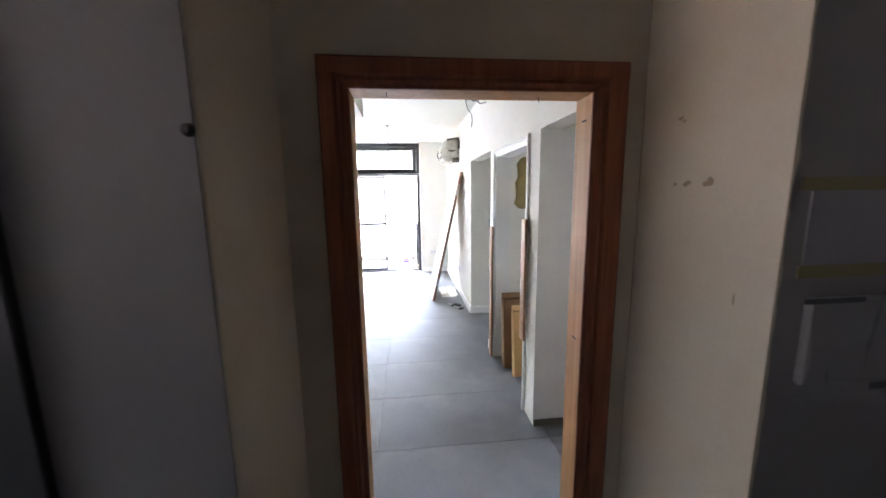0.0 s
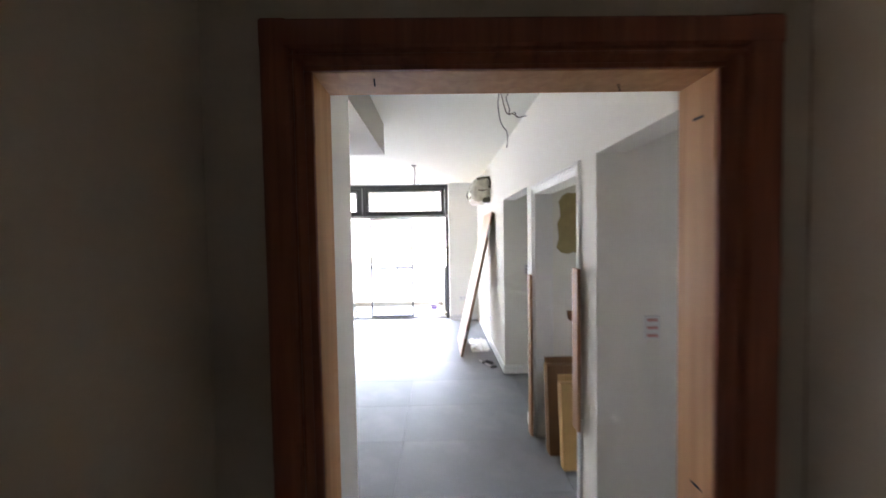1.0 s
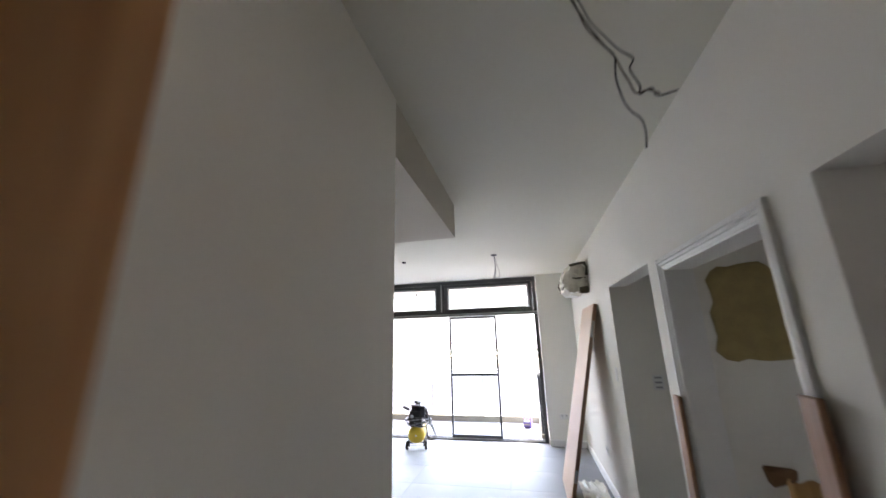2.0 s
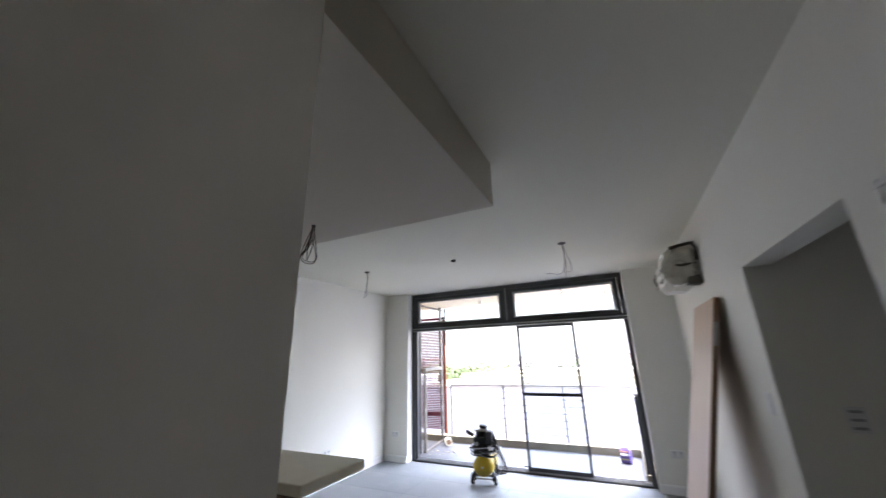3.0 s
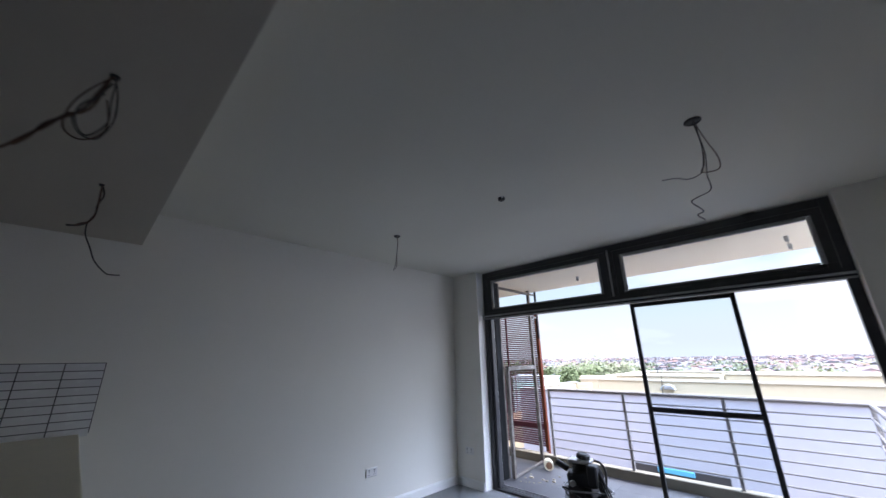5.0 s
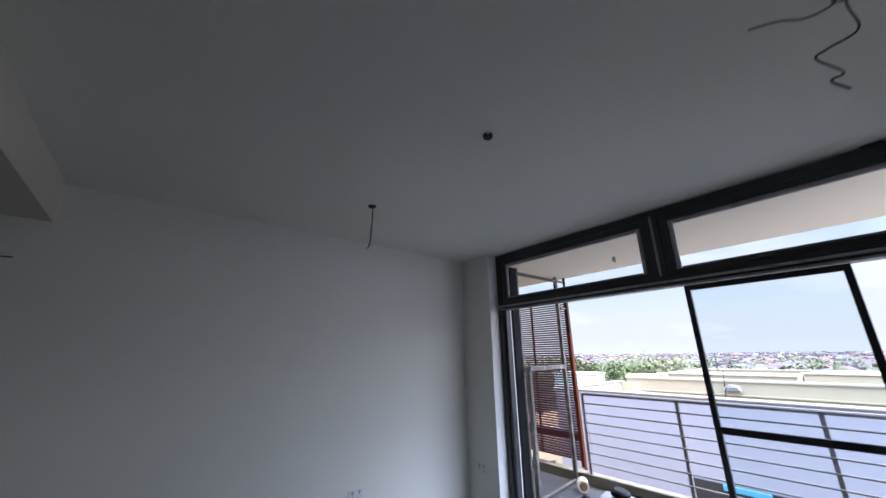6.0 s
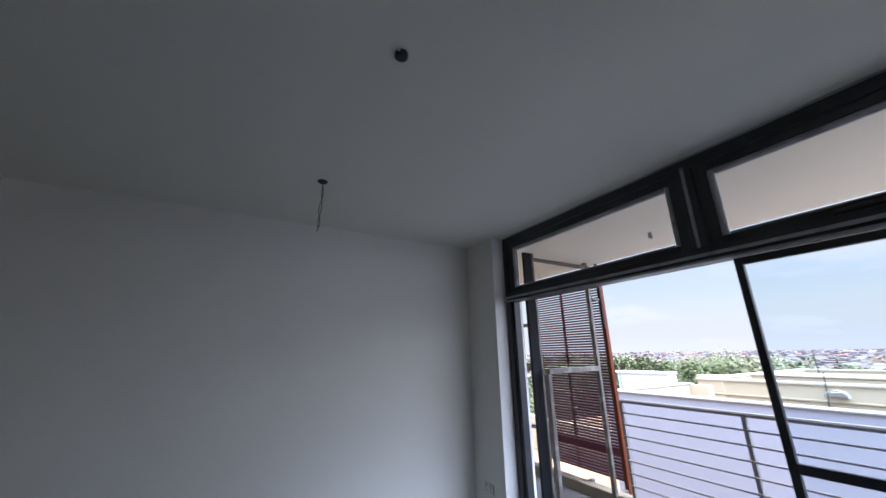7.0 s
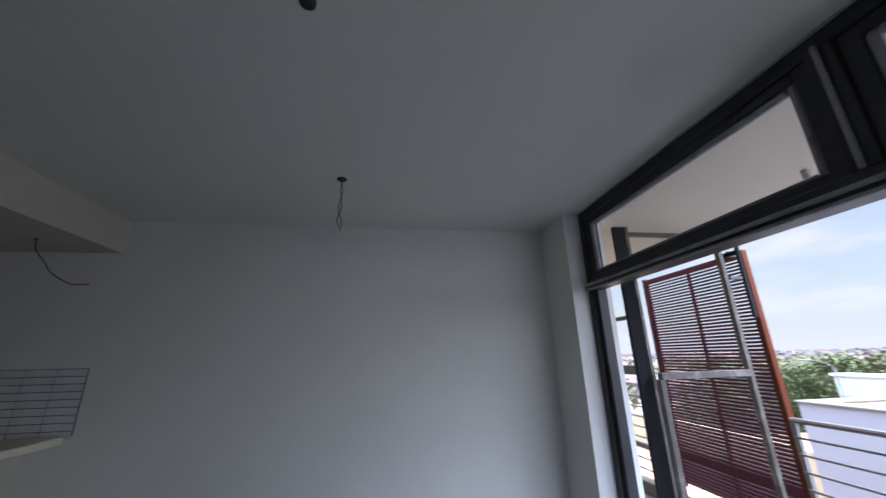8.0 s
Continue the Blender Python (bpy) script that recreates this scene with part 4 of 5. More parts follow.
# broken patch of plaster
rim = []
pr = random.Random(4)
for k in range(30):
    a = 2 * math.pi * k / 30
    r = 1 + 0.16 * noise.noise(Vector((2.2 * math.cos(a), 2.2 * math.sin(a), 5))) + 0.05 * pr.uniform(-1, 1)
    rim.append((1.90 + 0.19 * r * max(-1, min(1, 1.25 * math.cos(a))), 1.80 + 0.255 * r * max(-1, min(1, 1.2 * math.sin(a)))))
bm = bmesh.new()
outer = [bm.verts.new((x, 3.7988, z)) for x, z in rim]
inner = [bm.verts.new((1.90 + 0.95 * (x - 1.90), 3.794, 1.80 + 0.95 * (z - 1.80))) for x, z in rim]
for k in range(30):
    bm.faces.new((outer[k], outer[(k + 1) % 30], inner[(k + 1) % 30], inner[k]))
bm.faces.new(inner)
structure("plaster_patch", bm, M_HOLE, "raw yellow-brown patch where plaster is missing")


# ---- kitchen bar ----
bar_thing = thing("breakfast_bar", "raised bar with cream stone top on a cream half wall", "bar counter")
part("top", box((LX + 0.002, 3.76, 1.075), (-0.635, 4.215, 1.125), 0.005), M_STONE, bar_thing, "cream stone bar top")
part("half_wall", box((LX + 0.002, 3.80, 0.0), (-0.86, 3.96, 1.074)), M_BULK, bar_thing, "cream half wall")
part("end_panel", box((-0.858, 3.80, 0.0), (-0.842, 3.96, 1.073), 0.002), M_EDGE, bar_thing, "dark end panel")
kc = thing("kitchen_counter", "lower kitchen counter behind the bar, unfinished", "counter")
part("worktop", box((LX + 0.002, 3.18, 0.86), (-0.88, 3.798, 0.90), 0.004), M_CONC, kc)
part("carcass", box((LX + 0.03, 3.24, 0.0), (-0.92, 3.79, 0.858)), M_BOARD, kc)


def loose_board(x, y, z, l, w, t, turn, dip, mt, label):
    """A board lying along x, its far end raised by dip degrees."""
    ob = single("loose_board", box((0, 0, 0), (l, w, t), 0.003), mt, label, "board", "boards on the counter")
    ob.matrix_basis = pose(x, y, z, 0, dip, turn)
    return ob


loose_board(-3.15, 3.20, 0.902, 0.07, 0.55, 0.055, 0, 0, M_CONC, "rough batten under the ends of the boards")
loose_board(-3.13, 3.475, 0.979, 1.22, 0.225, 0.022, 3.5, 3.3, M_BOARD, "white laminated board with one end propped on a batten")
loose_board(-3.12, 3.375, 0.960, 1.15, 0.115, 0.022, 3, 2.6, M_BOARD, "narrow white laminated board with one end propped on a batten")
loose_board(-2.86, 3.29, 0.930, 1.0, 0.085, 0.020, 2, 1.4, M_BOARD, "narrow white laminated board lying on the counter")
loose_board(-2.9, 3.735, 0.902, 1.7, 0.028, 0.06, 0, 0, M_BOARD, "narrow cream strip lying against the half wall")
loose_board(-3.155, 3.655, 0.902, 0.24, 0.135, 0.165, 2, 0, M_CONC, "grey-brown offcut block beside the bar top")
glue = thing("glue_bottle", "red-brown plastic bottle with a black nozzle", "bottle", pose(-1.29, 3.52, 0.902))
part("bottle", lathe([(0.062, 0), (0.07, 0.01), (0.07, 0.19), (0.055, 0.225), (0.026, 0.245), (0.026, 0.262)], 18), M_BOTTLE, glue, smooth=True)
part("label", lathe([(0.0708, 0.12), (0.0712, 0.122), (0.0712, 0.16), (0.0708, 0.162)], 18), M_PAPER, glue, "pale worn label")
part("nozzle", lathe([(0.018, 0.262), (0.020, 0.268), (0.018, 0.305), (0.013, 0.318)], 12), M_BLACK, glue, "black nozzle")
tin = thing("black_tin", "small black tin on the kitchen counter", "tin", pose(-1.09, 3.64, 0.902))
part("body", lathe([(0.045, 0), (0.047, 0.006), (0.047, 0.20), (0.043, 0.21)], 16), M_BLACK, tin)

# ---- compressor ----
comp = thing("air_compressor", "yellow-tank air compressor with black motor and coiled hose", "compressor", pose(-1.19, 7.60, 0, 0, 0, 10) @ Matrix.Diagonal((1.08, 1.1, 1.01, 1)))
prof = [(0.02, -0.26), (0.07, -0.255), (0.11, -0.235), (0.128, -0.20), (0.13, -0.10), (0.13, 0.10), (0.128, 0.20), (0.11, 0.235), (0.07, 0.255), (0.02, 0.26)]
part("tank", lathe(prof, 26, pose(0, 0.1, 0.225, 90, 0, 0)), M_YELLOW, comp, smooth=True)
part("drain_plug", lathe([(0.014, 0), (0.014, 0.02)], 8, pose(0, -0.155, 0.225, 90, 0, 0)), M_STEEL, comp)
for x in (-0.115, 0.115):
    wl_ = part("wheel", lathe([(0.045, -0.018), (0.062, -0.018), (0.066, -0.010), (0.066, 0.010), (0.062, 0.018), (0.045, 0.018)], 20, pose(x * 1.25, -0.06, 0.066, 0, 90, 0)), M_RUBBER, comp)
    part("hub", lathe([(0.040, -0.020), (0.044, -0.015), (0.044, 0.015), (0.040, 0.020)], 14, pose(x * 1.25, -0.06, 0.066, 0, 90, 0)), M_STEEL, wl_)
    part("bracket", boxes(((x - 0.012, -0.09, 0.05), (x + 0.012, -0.03, 0.17)), bevel=0.003), M_IRON, comp)
    part("foot", boxes(((x - 0.012, 0.24, 0.0), (x + 0.012, 0.29, 0.16)), bevel=0.003), M_IRON, comp)
part("axle", tube([(-0.15, -0.06, 0.066), (0.15, -0.06, 0.066)], 0.008, 8), M_STEEL, comp)
part("crossbar", box((-0.12, -0.085, 0.10), (0.12, -0.065, 0.12), 0.003), M_IRON, comp)
part("deck", box((-0.10, -0.14, 0.350), (0.10, 0.33, 0.366), 0.003), M_IRON, comp)
part("motor", lathe([(0.05, -0.16), (0.085, -0.15), (0.090, -0.13), (0.090, 0.10), (0.075, 0.12)], 22, pose(-0.015, 0.12, 0.462, 90, 0, 0)), M_BLACK, comp)
part("motor_cover", box((-0.105, -0.14, 0.372), (0.085, 0.08, 0.480), 0.010), M_IRON, comp)
part("terminal_box", box((-0.115, -0.12, -0.065), (0.115, 0.08, 0.050), 0.008, pose(0.0, 0, 0.530, 0, -6, 4)), M_BLACK, comp, "black boxy housing")
part("pump_side", lathe([(0.030, 0), (0.052, 0.006), (0.052, 0.030), (0.030, 0.038)], 16, pose(-0.02, -0.125, 0.44, 90, 0, 0)), M_IRON, comp)
for k in range(6):
    part("cooling_fin", box((-0.085, -0.055, 0.572 + 0.012 * k), (0.070, 0.06, 0.578 + 0.012 * k), 0.001), M_IRON, comp)
part("cylinder", lathe([(0.050, 0.56), (0.050, 0.645)], 16, pose(0, 0.008, 0)), M_IRON, comp)
part("cylinder_head", box((-0.105, -0.08, 0.640), (0.075, 0.066, 0.668), 0.006), M_STEEL, comp)
part("air_filter", lathe([(0.040, 0), (0.056, 0.008), (0.056, 0.036), (0.040, 0.046)], 16, pose(0.005, 0.0, 0.668, 0, 8, 0)), M_BLACK, comp)
part("grip", lathe([(0.020, 0), (0.026, 0.01), (0.026, 0.10), (0.018, 0.115)], 12, pose(-0.11, -0.06, 0.585, 0, -62, 0)), M_BLACK, comp, "black handle grip")
part("handle_tube", tube(spline([(0.09, 0.28, 0.34), (0.095, 0.34, 0.48), (0.05, 0.36, 0.56), (-0.05, 0.36, 0.56), (-0.095, 0.34, 0.48), (-0.09, 0.28, 0.34)], 6), 0.011, 8), M_IRON, comp)
part("pressure_switch", box((0.06, -0.150, 0.50), (0.140, -0.045, 0.655), 0.012), M_BLACK, comp)
part("gauge", lathe([(0.022, 0), (0.025, 0.004), (0.025, 0.018), (0.022, 0.022)], 16, pose(-0.06, -0.131, 0.50, 90, 0, 0)), M_STEEL, comp)
for k in range(7):
    part("hose_coil", tube([(0.012 * math.sin(2.1 * k) + 0.02 + (0.160 + 0.006 * k) * math.cos(a), -0.02 + (0.12 + 0.006 * k) * math.sin(a), 0.352 + 0.016 * k + (0.014 + 0.004 * (k % 3)) * math.sin((2 + k % 2) * a + 1.7 * k)) for a in np.linspace(0, 2 * math.pi, 28)], 0.0075, 6), M_RUBBER if k % 2 else M_GREYP, comp, smooth=True)
part("hose", tube(spline([(0.09, -0.10, 0.56), (0.16, -0.10, 0.52), (0.20, -0.10, 0.38), (0.225, -0.11, 0.24), (0.20, -0.12, 0.15), (0.155, -0.12, 0.16), (0.15, -0.10, 0.28), (0.14, -0.08, 0.38)], 6), 0.007, 6), M_GREYP, comp, smooth=True)
part("hose", tube(spline([(0.06, -0.04, 0.65), (0.13, -0.05, 0.60), (0.17, -0.08, 0.50), (0.165, -0.10, 0.40)], 6), 0.007, 6), M_RUBBER, comp, smooth=True)
for k in range(4):
    part("hose", tube(spline([(0.05, -0.05 + 0.02 * k, 0.655 - 0.012 * k), (0.09 + 0.008 * k, -0.07 + 0.02 * k, 0.65 - 0.01 * k), (0.135 + 0.010 * k, -0.09 + 0.01 * k, 0.58), (0.14 + 0.012 * k, -0.10, 0.48), (0.16, -0.10 + 0.02 * k, 0.40)], 6), 0.006, 6), M_IRON if k % 2 else M_RUBBER, comp, smooth=True)

for k in range(3):
    part("hose", tube(spline([(0.05, -0.06, 0.64 - 0.02 * k), (0.12 + 0.01 * k, -0.09, 0.60), (0.19 + 0.025 * k, -0.12, 0.44 - 0.02 * k), (0.255 + 0.02 * k, -0.13, 0.28 - 0.02 * k), (0.24 + 0.02 * k, -0.13, 0.16), (0.18, -0.12, 0.17 + 0.02 * k), (0.165, -0.10, 0.30), (0.13, -0.08, 0.39)], 6), 0.006, 6), M_RUBBER if k % 2 else M_IRON, comp, smooth=True)

# ---- things on the balcony ----
bag = thing("paint_bag", "purple printed paint bag with pale bands on the balcony tiles", "bag", pose(0.57, 9.25, -0.012, 0, 0, -8))
bm = box((-0.078, -0.055, 0.0), (0.078, 0.055, 0.215), 0.02)
bmesh.ops.subdivide_edges(bm, edges=[e for e in bm.edges if e.calc_length() > 0.06], cuts=3, use_grid_fill=True)
part("bag", crumple(bm, 0.014, 9, 2), M_PURPLE, bag)
for z, tall, mt, lb in ((0.165, 0.022, M_PINK, "pink printed band"), (0.120, 0.030, M_PLATE, "pale printed band"), (0.060, 0.018, M_TAPE, "yellow printed band")):
    part("print", box((-0.066, -0.072, z), (0.050, -0.066, z + tall), 0.001), mt, bag, lb)
part("fold", crumple(box((-0.07, -0.02, 0.205), (0.07, 0.02, 0.24), 0.008), 0.01, 12, 5), M_PAPER, bag, "pale folded top")

roll = thing("tape_roll", "cream roll of sheet lying on its side on the balcony", "roll", pose(-2.60, 9.40, 0.056, 0, 0, 35))
part("sheet", lathe([(0.048, -0.075), (0.068, -0.075), (0.068, 0.075), (0.048, 0.075)], 20, pose(0, 0, 0, 90, 0, 0)), M_STONE, roll)
# solid plug; the open mouth's shade is put into its dark colour
part("core", lathe([(0.01, -0.0765), (0.0475, -0.0765), (0.0475, 0.0765), (0.01, 0.0765)], 16, pose(0, 0, 0, 90, 0, 0)), M_EDGE, roll, "dark plug coloured as the roll's shaded open mouth")
bm = bmesh.new()
rr = random.Random(11)
for k in range(24):
    x, y, s = rr.gauss(-2.42, 0.17), rr.gauss(8.85, 0.15), rr.uniform(0.006, 0.026)
    if y > 8.36 and y < 9.6:
        add_box(bm, (x, y, -0.014), (x + s * 1.6, y + s, -0.012 + s * 0.6), 0, None)
tagged(part("rubble", bm, M_COPE), "white plaster rubble scattered on the balcony tiles", "rubble", "", "stuff")

# ---- corridor side ----
box_ = thing("meter_box", "wall box masked with clear plastic, paper and yellow tape", "meter box", pose(1.70, 1.10, 1.32))
part("casing", box((-0.12, -0.02, -0.11), (0.55, 0, 0.115), 0.006), M_CORR, box_)
bm = grid_sheet(60, 24, lambda u, v: Vector((-0.155 + 0.72 * u, -0.034 - 0.022 * abs(math.sin(21 * u + 1.2 * v + 0.5 * math.sin(5 * v))) - 0.010 * abs(math.sin(31 * u - 3 * v)), -0.128 + 0.265 * v)))
crumple(bm, 0.006, 11, 2)
part("plastic_cover", bm, M_FOIL, box_, "crumpled clear plastic cover", smooth=True)
part("slot", box((-0.145, -0.025, 0.105), (0.02, -0.021, 0.118)), M_BLACK, box_, "dark slot")
part("slot", box((0.08, -0.025, -0.128), (0.16, -0.021, -0.110)), M_BLACK, box_, "dark slot")
for z, x0 in ((0.165, -0.150), (0.375, -0.17)):
    part("tape", box((x0, -0.004, z), (0.55, -0.001, z + 0.030)), M_TAPE, box_, "yellow paper tape")
part("paper", box((-0.14, -0.003, 0.197), (0.55, -0.0005, 0.373)), M_PAPER, box_, "grey masking paper")
single("wall_plug", lathe([(0.010, 0), (0.014, 0.003), (0.012, 0.010), (0.006, 0.014)], 12, pose(0.192, 1.1395, 1.83, 90, 0, 0)), M_BLACK, "dark plug at the edge of the plaster", "wall plug")
structure("door_3", boxes(((-0.95, 1.115, 0), (-0.17, 1.139, 2.1)), bevel=0.004), M_BLACK, "dark closed door of the corridor")
STAINS = [(1.312, 1.724, 0.012, 0.013), (1.326, 1.717, 0.012, 0.008), (1.392, 1.723, 0.013, 0.007), (1.404, 1.717, 0.008, 0.006), (1.446, 1.720, 0.007, 0.005), (1.20, 1.404, 0.003, 0.018), (1.444, 1.926, 0.012, 0.006), (1.43, 1.915, 0.006, 0.006)]
for k, (y, z, w, h) in enumerate(STAINS):
    bm = lathe([(1.0, 0), (0.98, 0.0008), (0.5, 0.0012), (0.2, 0.0013)], 18, Matrix.LocRotScale((RX - 0.0005, y, z), Euler((0, radians(-90), 0)), None) @ Matrix.Diagonal((h, w, 1, 1)))
    for v in bm.verts:
        n = noise.noise_vector(Vector((v.co.y * 90, v.co.z * 90, k)))
        v.co.y, v.co.z = v.co.y + 0.30 * w * n.y, v.co.z + 0.30 * h * n.z
    structure("wall_stain_%d" % (k + 1), bm, M_STAIN, "brown stain on the plaster")

def ragged_edge(name, x, y, way, wide, seed):
    """A thin skin of plaster lapping round a corner, its edge uneven."""
    n = 130
    bm = bmesh.new()
    rows = []
    for k in range(n + 1):
        z = 0.002 + (H - 0.004) * k / n
        w = wide * max(0.05, 0.45 + 0.75 * noise.noise(Vector((seed, 2.3 * z, 0))) + 0.5 * noise.noise(Vector((seed, 11 * z, 4))) + 0.25 * noise.noise(Vector((seed, 37 * z, 7))))
        rows.append([bm.verts.new(p) for p in ((x, y, z), (x, y - 0.0016, z), (x + way * w * 0.85, y - 0.0016, z), (x + way * w, y, z))])
    for a, b in zip(rows, rows[1:]):
        for j in range(3):
            bm.faces.new((a[j], a[j + 1], b[j + 1], b[j]))
    bmesh.ops.recalc_face_normals(bm, faces=bm.faces[:])
    return structure(name, bm, M_OLD, "chipped plaster edge lapping over the grey paint")


ragged_edge("trim_plaster_right", 1.503, 1.0995, 1, 0.016, 2.0)
zs = np.linspace(0.3, 2.55, 120)
structure("trim_crack_right", tube([(RX - 0.002, DOOR_Y - 0.002, z) for z in zs], [0.0006 + 0.0045 * max(0.0, noise.noise(Vector((1.0, 1.9 * z, 0))) + 0.4 * noise.noise(Vector((1.0, 13 * z, 2)))) for z in zs], 5), M_STAIN, "dark crack in the corner of the plaster")

# ---- outside ----
GZ = -11.0
bm = grid_sheet(60, 60, lambda u, v: Vector((-4500 + 9000 * u, -4500 + 9000 * v, 0)))
for v in bm.verts:
    d = math.hypot(v.co.x, v.co.y)
    v.co.z = GZ + (max(0, d - 500) / 4000) * 6 * noise.noise(v.co * 0.0006) - max(0, (d - 3300) / 1200) * 20
structure("ground", bm, M_EARTH, "dry ground with scrub reaching the horizon")

nb = thing("apartment_building", "low pale building, lilac shade put into its walls, white coping, flat roof", "building")
NY, NX0, NX1, NZ = 13.9, -5.98, 26.0, 0.68
part("wall", boxes(((NX0, NY, GZ), (NX1, NY + 0.25, NZ)), ((NX0, NY + 0.25, GZ), (NX0 + 0.20, 17.2, NZ))), M_SHADED_RENDER, nb)
part("coping", boxes(((NX0 - 0.03, NY - 0.04, NZ), (NX1, NY + 0.30, NZ + 0.035)), ((NX0 - 0.03, NY + 0.30, NZ), (NX0 + 0.28, 17.45, NZ + 0.035)), bevel=0.008), M_ROOF, nb, "grey-white coping")
part("parapet_lining", boxes(((NX0 + 0.201, NY + 0.26, -0.30), (NX0 + 0.25, 17.2, NZ - 0.002)), ((NX0, 17.202, GZ), (NX0 + 0.75, 17.42, NZ - 0.002))), M_CREAM, nb, "cream inner face of the parapet")
part("roof", box((NX0 + 0.252, NY + 0.25, GZ), (NX1, 17.2, -0.30)), M_ROOF, nb)
for x in (-8.0, -3.0, 2.0, 7.0):
    if x < NX0:
        continue
    w = part("window", box((x, NY - 0.03, -2.0), (x + 1.85, NY - 0.004, -0.80), 0.01), M_BLACK, nb, "dark window")
    part("shade", box((x + 0.55, NY - 0.09, -0.90), (x + 1.25, NY - 0.031, -0.80), 0.01), M_TEAL, w, "blue shade over the window")

def flat_house(name, x0, x1, y0, y1, top, mt, label, upstand=0.22):
    t = thing(name, label, "building", group="buildings beyond the railing")
    part("wall", box((x0, y0, GZ), (x1, y1, top - upstand)), mt, t)
    part("parapet", boxes(((x0, y0, top - upstand), (x1, y0 + 0.2, top)), ((x0, y1 - 0.2, top - upstand), (x1, y1, top)), ((x0, y0 + 0.2, top - upstand), (x0 + 0.2, y1 - 0.2, top)), ((x1 - 0.2, y0 + 0.2, top - upstand), (x1, y1 - 0.2, top))), mt, t)
    part("roof", box((x0 + 0.201, y0 + 0.201, top - upstand), (x1 - 0.201, y1 - 0.201, top - upstand + 0.02)), M_ROOF, t, "grey flat roof")
    part("coping", boxes(((x0 - 0.05, y0 - 0.05, top + 0.002), (x1 + 0.05, y0 + 0.24, top + 0.055)), ((x0 - 0.05, y1 - 0.24, top + 0.002), (x1 + 0.05, y1 + 0.05, top + 0.055)), ((x0 - 0.05, y0 + 0.241, top + 0.002), (x0 + 0.24, y1 - 0.241, top + 0.055)), ((x1 - 0.24, y0 + 0.241, top + 0.002), (x1 + 0.05, y1 - 0.241, top + 0.055))), M_COPE, t, "weathered coping")
    part("ledge", box((x0 - 0.02, y0 - 0.045, top - upstand - 0.05), (x1 + 0.02, y0 - 0.002, top - upstand), 0.008), M_CREAM, t, "thin ledge under the parapet")
    return t


h2 = flat_house("flat_roof_house", -6.25, 6.5, 18.8, 27.5, 0.72, M_CREAM, "long cream rendered flat-roofed house", 0.35)
h3 = flat_house("flat_roof_house", 7.2, 19.0, 21.0, 30.0, 0.72, M_CREAM, "cream rendered flat-roofed house with a stepped parapet", 0.30)
bm = grid_sheet(10, 2, lambda u, v: Vector((0.34 * math.cos(math.pi * u), 0.5 * v, 0.30 * math.sin(math.pi * u))))
bmesh.ops.solidify(bm, geom=bm.faces[:], thickness=0.04)
bmesh.ops.transform(bm, matrix=pose(-3.11, 18.45, 0.46) @ Matrix.Diagonal((0.62, 0.4, 0.62, 1)), verts=bm.verts[:])
part("roof_vent", bm, M_WHITE2, h2, "white arched vent hood")
part("vent_back", box((-3.27, 18.70, 0.462), (-2.95, 18.795, 0.58), 0.01), M_GREYP, h2, "grey mouth of the vent")
part("mast", tube([(-3.42, 18.75, -0.4), (-3.28, 18.75, 1.05)], 0.012, 6), M_IRON, h2)
part("mast", tube([(-4.78, 24, 0.39), (-4.77, 24, 1.55)], 0.016, 6), M_IRON, h2)
part("corner_pier", box((-6.27, 18.78, -1.2), (-5.55, 19.25, 0.86), 0.02), M_CREAM, h2, "raised corner of the parapet")
part("roof_step", boxes(((-5.5, 20.6, 0.392), (-1.9, 23.2, 0.80)), ((-1.88, 21.4, 0.392), (5.9, 25.0, 0.86)), bevel=0.02), M_CREAM, h2, "raised part of the flat roof")
for x0, x1 in ((-5.5, -1.9), (-1.88, 5.9)):
    y0 = 20.6 if x0 < -2 else 21.4
    z0 = 0.80 if x0 < -2 else 0.86
    part("coping", box((x0 - 0.04, y0 - 0.05, z0 + 0.002), (x1 + 0.02, y0 + 0.22, z0 + 0.05), 0.008), M_COPE, h2, "weathered coping")
for x in (-3.6, 1.4, 3.9):
    part("panel_joint", box((x, 18.792, -1.5), (x + 0.03, 18.7995, 0.36)), M_CREAM, h2, "narrow upright joint")
part("roof_pipe", tube([(-5.6, 19.6, 0.45), (-1.9, 19.75, 0.45)], 0.06, 8), M_RAIL, h2, "grey roof pipe")
part("roof_box", box((10.4, 22, 0.442), (12.0, 23.4, 0.90), 0.03), M_WHITE2, h3, "white roof box")
white_shed = thing("white_shed", "white sheet metal shed with green netting below", "shed")
part("roof", box((-23.6, 39, -0.40), (-18.5, 40.6, -0.22), 0.03, None), M_WHITE2, white_shed)
part("wall", box((-23.5, 39.2, GZ), (-18.6, 40.5, -0.40)), M_WHITE2, white_shed)
part("netting", box((-23.4, 39.1, -1.75), (-20.2, 39.19, -0.85)), M_GREEN2, white_shed, "green netting")
blue = flat_house("tower_house", -19.6, -18.4, 62, 64, 0.6, M_WHITE2, "pale blue and white house in the trees")
part("stripe", box((-19.62, 61.9, -0.9), (-18.38, 61.98, -0.3)), M_TEAL, blue, "blue band")
for k, (x0, x1, y0, y1, top) in enumerate(((-46, -38, 60, 68, -1.0), (-33, -27, 72, 80, -1.4), (22, 34, 60, 72, 0.0), (38, 52, 66, 78, -0.2), (6, 14, 74, 82, -1.6))):
    flat_house("flat_roof_house", x0, x1, y0, y1, top, M_CREAM if k % 2 else M_WHITE2, "distant pale flat-roofed house among trees", 0.3)

